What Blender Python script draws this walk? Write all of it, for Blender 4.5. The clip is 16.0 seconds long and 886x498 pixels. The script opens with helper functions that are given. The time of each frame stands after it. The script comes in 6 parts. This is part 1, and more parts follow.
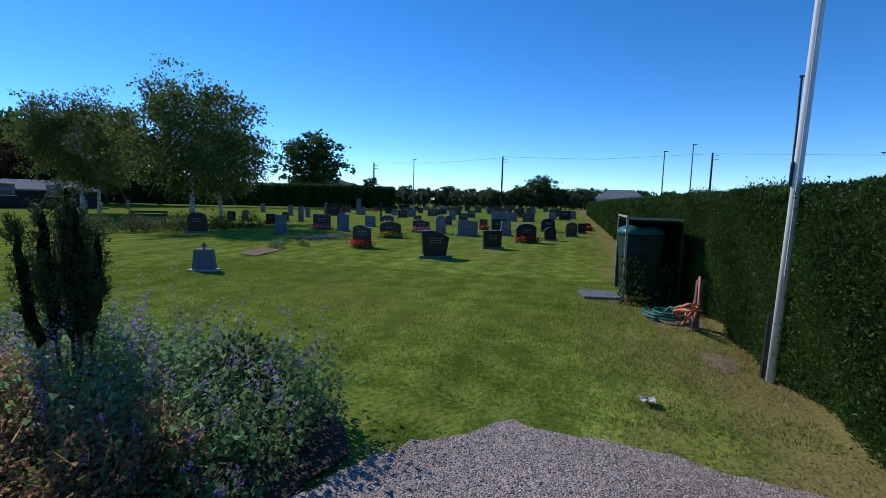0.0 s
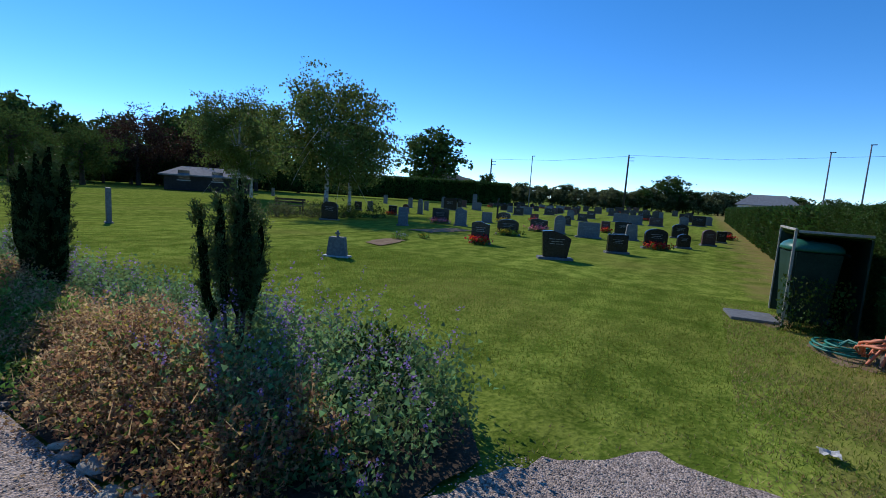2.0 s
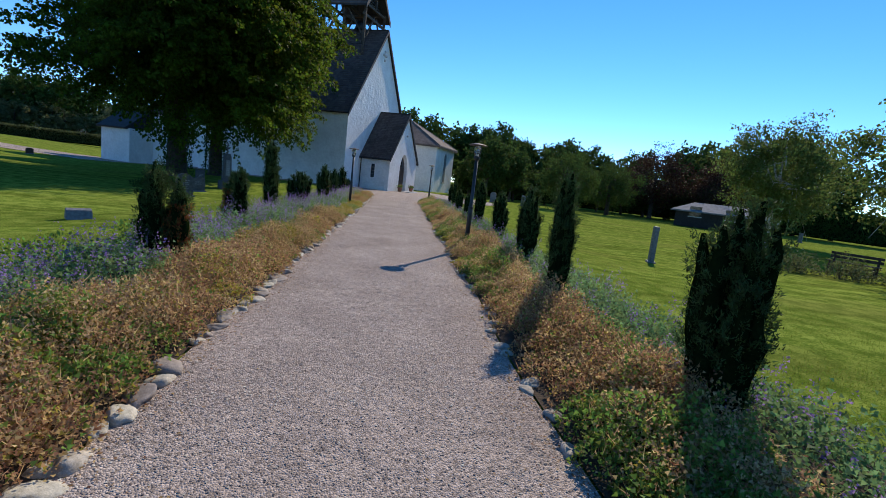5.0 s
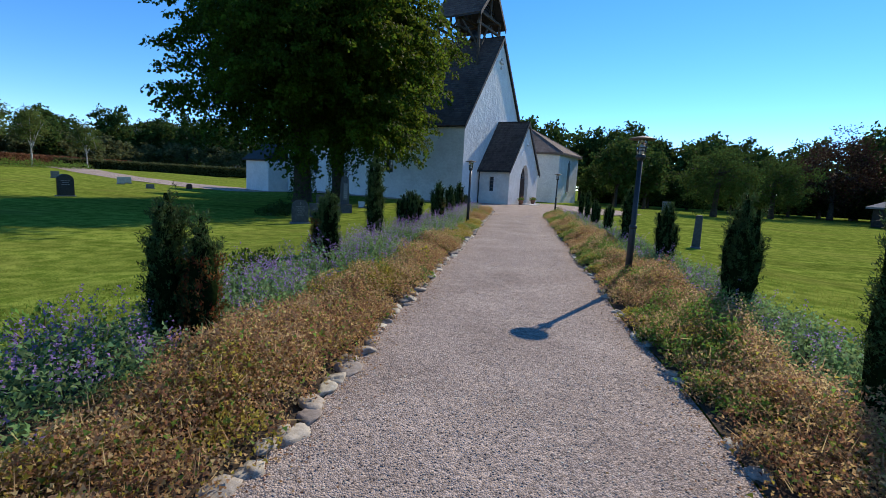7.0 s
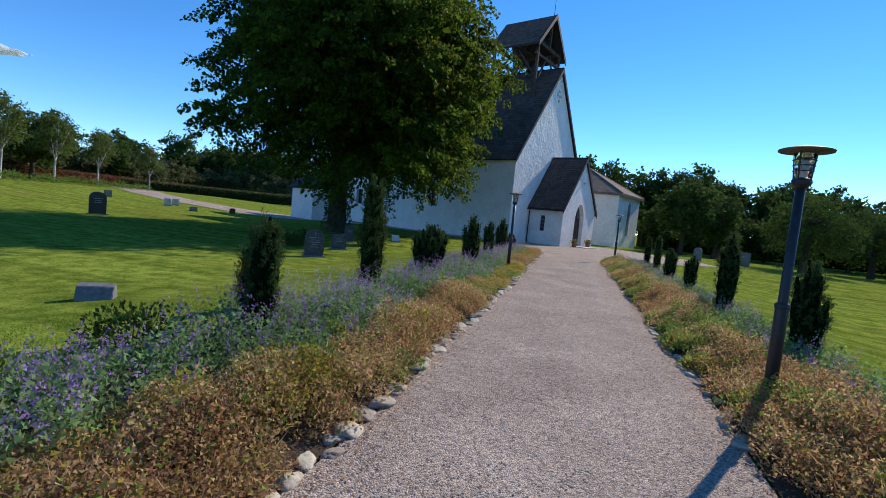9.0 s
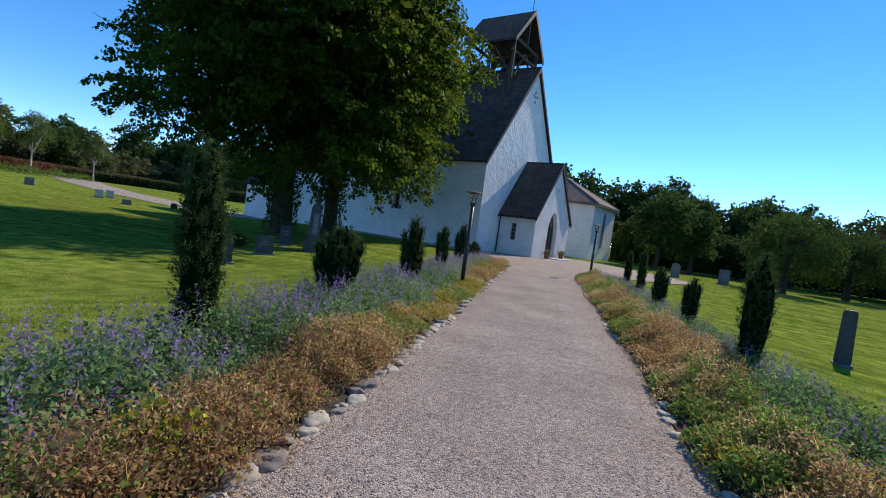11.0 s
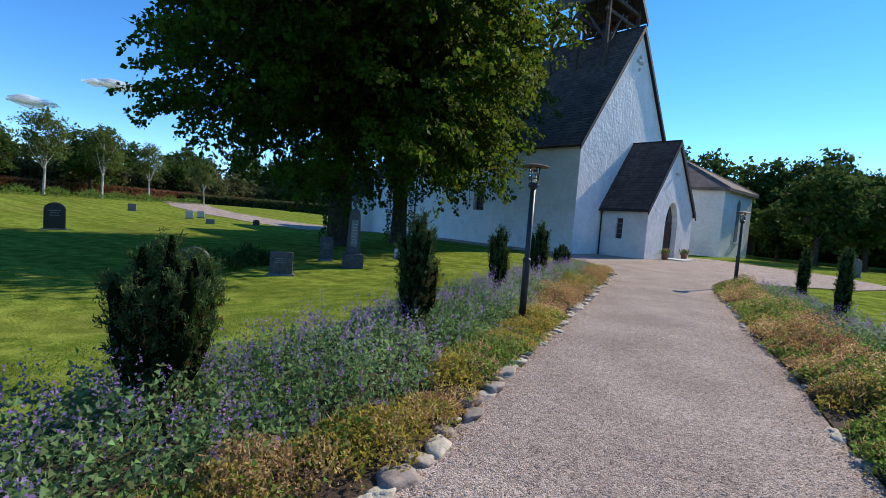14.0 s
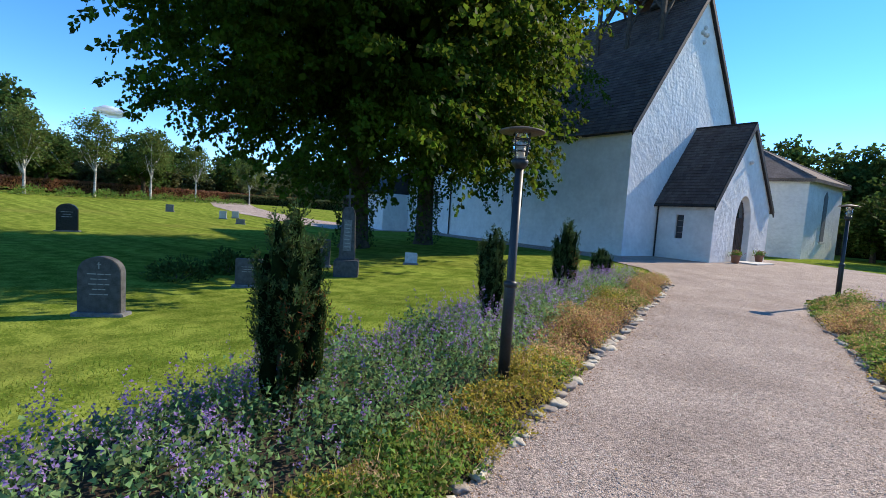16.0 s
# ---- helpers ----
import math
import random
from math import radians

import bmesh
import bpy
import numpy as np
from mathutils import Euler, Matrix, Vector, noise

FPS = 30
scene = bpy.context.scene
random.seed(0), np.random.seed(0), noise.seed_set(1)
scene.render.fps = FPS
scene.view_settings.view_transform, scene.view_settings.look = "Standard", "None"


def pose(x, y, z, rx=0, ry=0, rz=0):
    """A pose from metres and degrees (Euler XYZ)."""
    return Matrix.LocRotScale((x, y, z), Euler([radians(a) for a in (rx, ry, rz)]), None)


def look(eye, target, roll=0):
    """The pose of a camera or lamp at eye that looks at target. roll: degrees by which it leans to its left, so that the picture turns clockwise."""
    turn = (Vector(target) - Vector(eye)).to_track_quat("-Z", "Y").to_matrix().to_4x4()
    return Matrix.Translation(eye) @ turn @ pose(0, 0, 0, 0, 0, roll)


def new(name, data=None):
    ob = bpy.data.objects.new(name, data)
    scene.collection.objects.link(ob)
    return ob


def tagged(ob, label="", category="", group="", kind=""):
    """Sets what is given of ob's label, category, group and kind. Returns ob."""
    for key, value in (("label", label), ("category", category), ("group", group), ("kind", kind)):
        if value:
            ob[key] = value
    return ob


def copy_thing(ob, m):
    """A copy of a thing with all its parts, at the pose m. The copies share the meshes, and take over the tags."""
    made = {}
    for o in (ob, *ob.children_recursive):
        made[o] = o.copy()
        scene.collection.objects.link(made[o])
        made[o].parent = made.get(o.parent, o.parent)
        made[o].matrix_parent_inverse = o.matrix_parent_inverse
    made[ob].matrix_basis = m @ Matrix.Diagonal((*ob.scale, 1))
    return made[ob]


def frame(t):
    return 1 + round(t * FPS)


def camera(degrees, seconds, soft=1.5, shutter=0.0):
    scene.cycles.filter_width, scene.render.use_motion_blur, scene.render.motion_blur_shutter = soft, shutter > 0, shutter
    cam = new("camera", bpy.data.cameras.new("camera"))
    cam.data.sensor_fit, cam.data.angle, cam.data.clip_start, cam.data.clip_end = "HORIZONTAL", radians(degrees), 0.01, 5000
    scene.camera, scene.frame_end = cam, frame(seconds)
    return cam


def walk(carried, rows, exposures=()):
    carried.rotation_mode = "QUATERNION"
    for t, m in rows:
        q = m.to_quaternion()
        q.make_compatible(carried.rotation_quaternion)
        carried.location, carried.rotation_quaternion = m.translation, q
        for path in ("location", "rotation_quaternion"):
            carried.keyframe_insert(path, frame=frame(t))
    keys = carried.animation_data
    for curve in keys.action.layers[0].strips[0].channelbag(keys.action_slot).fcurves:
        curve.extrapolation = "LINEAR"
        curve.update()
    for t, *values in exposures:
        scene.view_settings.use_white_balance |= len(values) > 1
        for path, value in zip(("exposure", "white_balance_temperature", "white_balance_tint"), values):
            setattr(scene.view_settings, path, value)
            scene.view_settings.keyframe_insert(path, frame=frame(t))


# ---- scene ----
cam = camera(87.3, 16.0, soft=0.9)
PATH = [
    (0, (0.269, -4.474, 1.458), (2.185, -3.94, 1.25), 1.5),
    (0.5, (0.259, -4.489, 1.467), (2.197, -4.05, 1.238), 1.8),
    (1, (0.25, -4.483, 1.472), (2.184, -4.047, 1.212), 1.8),
    (1.5, (0.29, -4.402, 1.446), (2.175, -3.783, 1.191), 2.7),
    (2, (0.316, -4.248, 1.475), (2.047, -3.278, 1.23), 3.7),
    (2.5, (0.437, -3.901, 1.451), (1.825, -2.488, 1.174), 4.2),
    (3, (0.368, -3.522, 1.42), (1.302, -1.778, 1.13), 3.5),
    (3.5, (0.402, -2.894, 1.516), (1.018, -1.015, 1.216), 3.7),
    (4, (0.349, -2.379, 1.544), (0.798, -0.452, 1.254), 5.5),
    (6.5, (-0.042, 0.778, 1.573), (-0.25, 2.744, 1.271), 3.8),
    (7, (-0.084, 1.472, 1.572), (-0.418, 3.424, 1.291), 3.1),
    (7.5, (-0.184, 2.182, 1.583), (-0.632, 4.118, 1.357), 4.0),
    (8, (-0.215, 2.95, 1.557), (-0.756, 4.867, 1.375), 4.6),
    (10.5, (-0.078, 7.089, 1.534), (-0.583, 9.02, 1.41), 7.7),
    (11, (-0.139, 7.859, 1.548), (-0.594, 9.804, 1.442), 7.8),
    (11.5, (-0.118, 8.663, 1.556), (-0.545, 10.615, 1.471), 7.8),
    (12, (-0.149, 9.461, 1.539), (-0.637, 11.4, 1.471), 7.8),
    (12.5, (-0.167, 10.263, 1.537), (-0.727, 12.181, 1.456), 7.2),
    (13, (-0.222, 11.091, 1.534), (-0.869, 12.981, 1.438), 6.5),
    (13.5, (-0.218, 11.843, 1.58), (-0.983, 13.687, 1.461), 5.2),
    (14, (-0.331, 12.641, 1.572), (-1.202, 14.436, 1.437), 4.3),
    (14.5, (-0.466, 13.336, 1.588), (-1.422, 15.086, 1.435), 4.0),
    (15, (-0.531, 14.018, 1.586), (-1.51, 15.755, 1.431), 3.8),
    (15.5, (-0.557, 14.783, 1.62), (-1.574, 16.497, 1.461), 4.0),
    (16, (-0.488, 15.552, 1.656), (-1.553, 17.237, 1.498), 3.8),
]
walk(cam, [(t, look(eye, target, roll)) for t, eye, target, roll in PATH], [(0, -0.48, 5750, 10), (1.5, -0.45, 5750, 10), (2.5, -0.2, 6300, 10), (4, -0.04, 6550, 10), (8, 0.06, 6550, 10), (11, 0.07, 6550, 10), (13, 0.1, 6550, 10), (14.5, 0.34, 6600, 10), (16, 0.54, 6700, 10)])

# ---- world and sun ----
SUN_AZ, SUN_EL = radians(27.5), radians(34.6)
world = bpy.data.worlds.new("sky")
scene.world = world
world.use_nodes = True
wn = world.node_tree.nodes
sky = wn.new("ShaderNodeTexSky")
sky.sky_type, sky.sun_disc = "NISHITA", False
sky.sun_elevation, sky.sun_rotation = SUN_EL, SUN_AZ
sky.air_density, sky.dust_density, sky.ozone_density = 0.6, 0.0, 3.0
deep = wn.new("ShaderNodeHueSaturation")
deep.inputs["Saturation"].default_value, deep.inputs["Value"].default_value = 1.25, 1.68
world.node_tree.links.new(sky.outputs[0], deep.inputs["Color"])
world.node_tree.links.new(deep.outputs[0], wn["Background"].inputs[0])
wn["Background"].inputs[1].default_value = 0.142
sun = new("sun", bpy.data.lights.new("sun", "SUN"))
sun.data.energy, sun.data.angle, sun.data.color = 4.7, radians(0.5), (1.0, 0.88, 0.71)
to_sun = Vector((math.sin(SUN_AZ) * math.cos(SUN_EL), math.cos(SUN_AZ) * math.cos(SUN_EL), math.sin(SUN_EL)))
sun.matrix_world = look(to_sun * 60, (0, 0, 0))

# ---- materials ----
rng = np.random.default_rng(7)


def material(name, a, b, scale=8.0, rough=0.8, bump=0.3, fine=60.0, depth=0.01, metal=0.0, per="", spread=0.25, through_light=0.0, spec=0.3, glow=1.0):
    """Two noise scales between colours a and b, fine relief; per: 'island' or 'object' varies the value of each piece."""
    m = bpy.data.materials.new(name)
    m.use_nodes = True
    nt = m.node_tree
    n, l = nt.nodes, nt.links
    p = n["Principled BSDF"]
    p.inputs["Roughness"].default_value, p.inputs["Metallic"].default_value = rough, metal
    p.inputs["Specular IOR Level"].default_value = spec
    co = n.new("ShaderNodeTexCoord")
    big = n.new("ShaderNodeTexNoise")
    big.inputs["Scale"].default_value, big.inputs["Detail"].default_value = scale, 4
    small = n.new("ShaderNodeTexNoise")
    small.inputs["Scale"].default_value, small.inputs["Detail"].default_value = fine, 3
    l.new(co.outputs["Object"], big.inputs["Vector"]), l.new(co.outputs["Object"], small.inputs["Vector"])
    add = n.new("ShaderNodeMix")
    add.data_type = "FLOAT"
    add.inputs[0].default_value = 0.45
    l.new(big.outputs["Fac"], add.inputs[2]), l.new(small.outputs["Fac"], add.inputs[3])
    ramp = n.new("ShaderNodeValToRGB")
    ramp.color_ramp.elements[0].position, ramp.color_ramp.elements[1].position = 0.36, 0.64
    ramp.color_ramp.elements[0].color, ramp.color_ramp.elements[1].color = (*a, 1), (*b, 1)
    l.new(add.outputs[0], ramp.inputs[0])
    colour = ramp.outputs[0]
    if per:
        src = n.new("ShaderNodeNewGeometry").outputs["Random Per Island"] if per == "island" else n.new("ShaderNodeObjectInfo").outputs["Random"]
        hsv = n.new("ShaderNodeHueSaturation")
        span = n.new("ShaderNodeMapRange")
        span.inputs[3].default_value, span.inputs[4].default_value = 1 - spread, 1 + spread
        hue = n.new("ShaderNodeMapRange")
        hue.inputs[3].default_value, hue.inputs[4].default_value = 0.5 - spread * 0.08, 0.5 + spread * 0.08
        l.new(src, span.inputs[0]), l.new(src, hue.inputs[0])
        l.new(span.outputs[0], hsv.inputs["Value"]), l.new(hue.outputs[0], hsv.inputs["Hue"])
        l.new(colour, hsv.inputs["Color"])
        colour = hsv.outputs[0]
    l.new(colour, p.inputs["Base Color"])
    if bump:
        bm = n.new("ShaderNodeBump")
        bm.inputs["Strength"].default_value, bm.inputs["Distance"].default_value = bump, depth
        l.new(add.outputs[0], bm.inputs["Height"]), l.new(bm.outputs[0], p.inputs["Normal"])
    if through_light:
        tr = n.new("ShaderNodeBsdfTranslucent")
        mx = n.new("ShaderNodeMixShader")
        mx.inputs[0].default_value = through_light
        bright = n.new("ShaderNodeHueSaturation")
        bright.inputs["Value"].default_value, bright.inputs["Hue"].default_value = glow, 0.47 if glow > 2 else 0.5
        l.new(colour, bright.inputs["Color"]), l.new(bright.outputs[0], tr.inputs[0]), l.new(p.outputs[0], mx.inputs[1]), l.new(tr.outputs[0], mx.inputs[2])
        l.new(mx.outputs[0], n["Material Output"].inputs[0])
    return m


def leafy(name, a, b, spread=0.35, light=0.35, rough=0.65, spec=0.12, glow=1.4):
    return material(name, a, b, scale=0.6, fine=9.0, rough=rough, bump=0, per="island", spread=spread, through_light=light, spec=spec, glow=glow)


def gravel_material():
    """Pale crushed stone, trodden in slow waves."""
    m = material("gravel", (0.285, 0.228, 0.195), (0.440, 0.362, 0.312), scale=0.9, fine=16.0, rough=0.95, bump=0.0, spec=0.15)
    n, l = m.node_tree.nodes, m.node_tree.links
    co = n.new("ShaderNodeTexCoord")
    cells = n.new("ShaderNodeTexVoronoi")
    cells.inputs["Scale"].default_value = 95.0
    l.new(co.outputs["Object"], cells.inputs["Vector"])
    hsv = n.new("ShaderNodeHueSaturation")
    sep = n.new("ShaderNodeSeparateColor")
    span = n.new("ShaderNodeMapRange")
    span.inputs[3].default_value, span.inputs[4].default_value = 0.45, 1.55
    p = n["Principled BSDF"]
    base = p.inputs["Base Color"].links[0].from_socket
    l.new(cells.outputs["Color"], sep.inputs[0]), l.new(sep.outputs[0], span.inputs[0]), l.new(span.outputs[0], hsv.inputs["Value"])
    l.new(base, hsv.inputs["Color"]), l.new(hsv.outputs[0], p.inputs["Base Color"])
    tread = n.new("ShaderNodeTexNoise")
    tread.inputs["Scale"].default_value, tread.inputs["Detail"].default_value = 5.0, 4
    l.new(co.outputs["Object"], tread.inputs["Vector"])
    wave = n.new("ShaderNodeBump")
    wave.inputs["Strength"].default_value, wave.inputs["Distance"].default_value = 0.5, 0.045
    l.new(tread.outputs["Fac"], wave.inputs["Height"])
    bm = n.new("ShaderNodeBump")
    bm.invert = True
    bm.inputs["Strength"].default_value, bm.inputs["Distance"].default_value = 0.8, 0.009
    l.new(wave.outputs[0], bm.inputs["Normal"])
    l.new(cells.outputs["Distance"], bm.inputs["Height"]), l.new(bm.outputs[0], p.inputs["Normal"])
    return m


def lawn_material():
    """Mown grass with dry patches and faint mowing streaks."""
    m = material("lawn", (0.092, 0.140, 0.018), (0.225, 0.275, 0.048), scale=2.6, fine=24.0, rough=1.0, bump=1.0, depth=0.03, spec=0.0)
    m.node_tree.nodes["Color Ramp"].color_ramp.elements[0].position, m.node_tree.nodes["Color Ramp"].color_ramp.elements[1].position = 0.42, 0.6
    n, l = m.node_tree.nodes, m.node_tree.links
    p = n["Principled BSDF"]
    base = p.inputs["Base Color"].links[0].from_socket
    co = n.new("ShaderNodeTexCoord")
    big = n.new("ShaderNodeTexNoise")
    big.inputs["Scale"].default_value, big.inputs["Detail"].default_value = 0.22, 5
    l.new(co.outputs["Object"], big.inputs["Vector"])
    ramp = n.new("ShaderNodeValToRGB")
    ramp.color_ramp.elements[0].position, ramp.color_ramp.elements[1].position = 0.52, 0.78
    ramp.color_ramp.elements[0].color, ramp.color_ramp.elements[1].color = (0, 0, 0, 1), (0.75, 0.75, 0.75, 1)
    l.new(big.outputs["Fac"], ramp.inputs[0])
    mix = n.new("ShaderNodeMix")
    mix.data_type = "RGBA"
    mix.inputs[7].default_value = (0.19, 0.19, 0.045, 1)
    l.new(ramp.outputs[0], mix.inputs[0]), l.new(base, mix.inputs[6])
    stretch = n.new("ShaderNodeMapping")
    stretch.inputs["Rotation"].default_value, stretch.inputs["Scale"].default_value = (0, 0, radians(24)), (0.1, 1.5, 1)
    rows = n.new("ShaderNodeTexNoise")
    rows.inputs["Scale"].default_value, rows.inputs["Detail"].default_value = 1.0, 3
    span = n.new("ShaderNodeMapRange")
    span.inputs[1].default_value, span.inputs[2].default_value, span.inputs[3].default_value, span.inputs[4].default_value = 0.3, 0.7, 0.78, 1.3
    hsv = n.new("ShaderNodeHueSaturation")
    l.new(co.outputs["Object"], stretch.inputs[0]), l.new(stretch.outputs[0], rows.inputs["Vector"]), l.new(rows.outputs["Fac"], span.inputs[0])
    l.new(span.outputs[0], hsv.inputs["Value"]), l.new(mix.outputs[2], hsv.inputs["Color"])
    # the strip along the near hedge has dried to straw and earth
    where = n.new("ShaderNodeSeparateXYZ")
    l.new(co.outputs["Object"], where.inputs[0])
    ragged = n.new("ShaderNodeTexNoise")
    ragged.inputs["Scale"].default_value, ragged.inputs["Detail"].default_value = 1.6, 6
    l.new(co.outputs["Object"], ragged.inputs["Vector"])
    shift = n.new("ShaderNodeMath")
    shift.operation, shift.inputs[1].default_value = "MULTIPLY_ADD", 3.2
    l.new(ragged.outputs["Fac"], shift.inputs[0]), l.new(where.outputs["Y"], shift.inputs[2])
    dry = n.new("ShaderNodeMapRange")
    dry.inputs[1].default_value, dry.inputs[2].default_value, dry.inputs[3].default_value, dry.inputs[4].default_value = -3.3, -4.5, 0.0, 0.75
    l.new(shift.outputs[0], dry.inputs[0])
    straw = n.new("ShaderNodeMix")
    straw.data_type = "RGBA"
    straw.inputs[7].default_value = (0.27, 0.20, 0.085, 1)
    l.new(dry.outputs[0], straw.inputs[0]), l.new(hsv.outputs[0], straw.inputs[6]), l.new(straw.outputs[2], p.inputs["Base Color"])
    return m


def plaster_material(name, bricks):
    """Whitewash over rough masonry or brick."""
    m = material(name, (0.70, 0.70, 0.68), (0.84, 0.84, 0.82), scale=1.1, fine=4.5, rough=0.9, bump=0.9, depth=0.12, spec=0.2)
    n, l = m.node_tree.nodes, m.node_tree.links
    if bricks:
        p = n["Principled BSDF"]
        co = n.new("ShaderNodeTexCoord")
        mp = n.new("ShaderNodeMapping")
        mp.inputs["Rotation"].default_value = (radians(90), 0, 0)
        br = n.new("ShaderNodeTexBrick")
        br.inputs["Scale"].default_value, br.inputs["Mortar Size"].default_value = 4.0, 0.03
        bm = n.new("ShaderNodeBump")
        bm.invert = True
        bm.inputs["Strength"].default_value, bm.inputs["Distance"].default_value = 0.5, 0.02
        prev = p.inputs["Normal"].links[0].from_socket
        l.new(co.outputs["Object"], mp.inputs[0]), l.new(mp.outputs[0], br.inputs["Vector"])
        l.new(br.outputs["Fac"], bm.inputs["Height"]), l.new(prev, bm.inputs["Normal"]), l.new(bm.outputs[0], p.inputs["Normal"])
    return m


def glass_material():
    m = bpy.data.materials.new("glass")
    m.use_nodes = True
    p = m.node_tree.nodes["Principled BSDF"]
    p.inputs["Roughness"].default_value, p.inputs["Transmission Weight"].default_value, p.inputs["Base Color"].default_value = 0.03, 1.0, (0.95, 0.97, 0.97, 1)
    return m


GRASS = lawn_material()
GRAVEL = gravel_material()
PLASTER, BRICKWHITE = plaster_material("whitewash", False), plaster_material("whitewashed_brick", True)
SOIL = material("soil", (0.035, 0.026, 0.018), (0.085, 0.06, 0.04), scale=3, fine=40, rough=1, bump=0.8, depth=0.03)
BLADE = leafy("grass_blade", (0.115, 0.17, 0.018), (0.205, 0.262, 0.04), 0.35, 0.4, 0.8, 0.1)
HEDGE_LEAF = leafy("hedge_leaf", (0.026, 0.056, 0.011), (0.076, 0.135, 0.027), 0.35, 0.26, 0.6, 0.15)
# near-black: the shade inside hedges, yews and bin shelter, put into the colour
INNER_SHADE = material("inner_shade", (0.004, 0.009, 0.003), (0.012, 0.022, 0.006), scale=4, fine=30, rough=1, bump=0.8, depth=0.05, spec=0.0)
YEW_LEAF = leafy("yew_leaf", (0.024, 0.048, 0.014), (0.095, 0.145, 0.045), 0.45, 0.22)
YEW_BROWN = leafy("yew_brown", (0.16, 0.05, 0.02), (0.3, 0.1, 0.03), 0.4, 0.2)
LIME_LEAF = leafy("lime_leaf", (0.015, 0.034, 0.005), (0.050, 0.092, 0.009), 0.35, 0.46, 0.6, 0.06, 2.5)
BIRCH_LEAF = leafy("birch_leaf", (0.06, 0.09, 0.022), (0.14, 0.18, 0.046), 0.35, 0.45)
WOOD_LEAF = leafy("woodland_leaf", (0.030, 0.058, 0.014), (0.085, 0.128, 0.032), 0.35, 0.32, 0.8, 0.04)
COPPER_LEAF = leafy("copper_leaf", (0.03, 0.016, 0.012), (0.07, 0.04, 0.022), 0.4, 0.25)
ORCHARD_LEAF = leafy("orchard_leaf", (0.07, 0.085, 0.035), (0.15, 0.165, 0.07), 0.35, 0.35)
NEPETA_LEAF = leafy("catmint_leaf", (0.095, 0.17, 0.058), (0.23, 0.335, 0.135), 0.4, 0.4)
NEPETA_FLOWER = leafy("catmint_flower", (0.19, 0.115, 0.31), (0.37, 0.255, 0.50), 0.35, 0.4)
RUST_LEAF = leafy("barrenwort_leaf", (0.235, 0.128, 0.064), (0.40, 0.25, 0.13), 0.4, 0.5)
TAN_LEAF = leafy("dry_barrenwort_leaf", (0.34, 0.225, 0.115), (0.54, 0.39, 0.215), 0.3, 0.5)
GOLD_LEAF = leafy("yellowing_leaf", (0.22, 0.19, 0.03), (0.36, 0.30, 0.06), 0.2, 0.5)
GREEN_LEAF = leafy("ground_leaf", (0.09, 0.16, 0.03), (0.21, 0.30, 0.06), 0.4, 0.4)
YELLOW_FLOWER = leafy("yellow_flower", (0.45, 0.33, 0.03), (0.65, 0.5, 0.05), 0.3, 0.2)
RED_FLOWER = leafy("red_flower", (0.5, 0.02, 0.015), (0.75, 0.06, 0.03), 0.4, 0.2)
PINK_FLOWER = leafy("pink_flower", (0.6, 0.10, 0.2), (0.8, 0.3, 0.4), 0.4, 0.2)
BARK = material("bark", (0.03, 0.024, 0.018), (0.10, 0.08, 0.06), scale=5, fine=25, rough=0.95, bump=1, depth=0.04)
BIRCH_BARK = material("birch_bark", (0.16, 0.15, 0.14), (0.72, 0.70, 0.66), scale=3, fine=12, rough=0.8, bump=0.5, depth=0.02)
STEM = material("stem", (0.06, 0.05, 0.03), (0.14, 0.11, 0.07), scale=8, fine=40, rough=0.9)
SHINGLE = material("roof_shingle", (0.088, 0.062, 0.053), (0.150, 0.108, 0.092), scale=0.5, fine=14, rough=0.85, bump=0.5, depth=0.012, per="island", spread=0.2, spec=0.12)
ROOF_DARK = material("tarred_board", (0.018, 0.016, 0.016), (0.045, 0.04, 0.038), scale=5, fine=40, rough=0.65)
BELFRY_WOOD = material("belfry_wood", (0.045, 0.034, 0.026), (0.12, 0.09, 0.068), scale=4, fine=40, rough=0.85)
TIMBER = material("grey_timber", (0.10, 0.085, 0.075), (0.24, 0.21, 0.19), scale=4, fine=40, rough=0.85)
DOOR_WOOD = material("door_wood", (0.035, 0.022, 0.016), (0.09, 0.055, 0.038), scale=4, fine=35, rough=0.6)
LAMP_METAL = material("dark_lamp_metal", (0.012, 0.013, 0.014), (0.03, 0.031, 0.033), scale=6, fine=50, rough=0.45, bump=0.1, depth=0.003, spec=0.5)
RUST_CAP = material("weathered_cap", (0.06, 0.045, 0.035), (0.17, 0.12, 0.085), scale=8, fine=60, rough=0.6)
GLASS = glass_material()
DARK_GLASS = material("window_pane", (0.02, 0.025, 0.03), (0.05, 0.055, 0.06), scale=2, rough=0.08, bump=0.02, spec=0.6)
BLACK_STONE = material("polished_black_granite", (0.010, 0.010, 0.011), (0.032, 0.032, 0.035), scale=20, fine=160, rough=0.25, bump=0.05, depth=0.002, spec=0.5)
GREY_STONE = material("grey_granite", (0.11, 0.115, 0.12), (0.23, 0.235, 0.24), scale=14, fine=150, rough=0.7, bump=0.3, depth=0.004)
# darker grey stone: the lime's shade and backlit faces put into the colour
SHADED_STONE = material("shaded_stone", (0.045, 0.047, 0.05), (0.11, 0.112, 0.115), scale=10, fine=120, rough=0.75, bump=0.3, depth=0.004)
RED_STONE = material("red_brown_granite", (0.07, 0.035, 0.03), (0.15, 0.08, 0.065), scale=14, fine=150, rough=0.4, bump=0.2, depth=0.003)
PALE_STONE = material("pale_stone", (0.42, 0.42, 0.41), (0.62, 0.62, 0.60), scale=9, fine=90, rough=0.75, bump=0.3, depth=0.004)
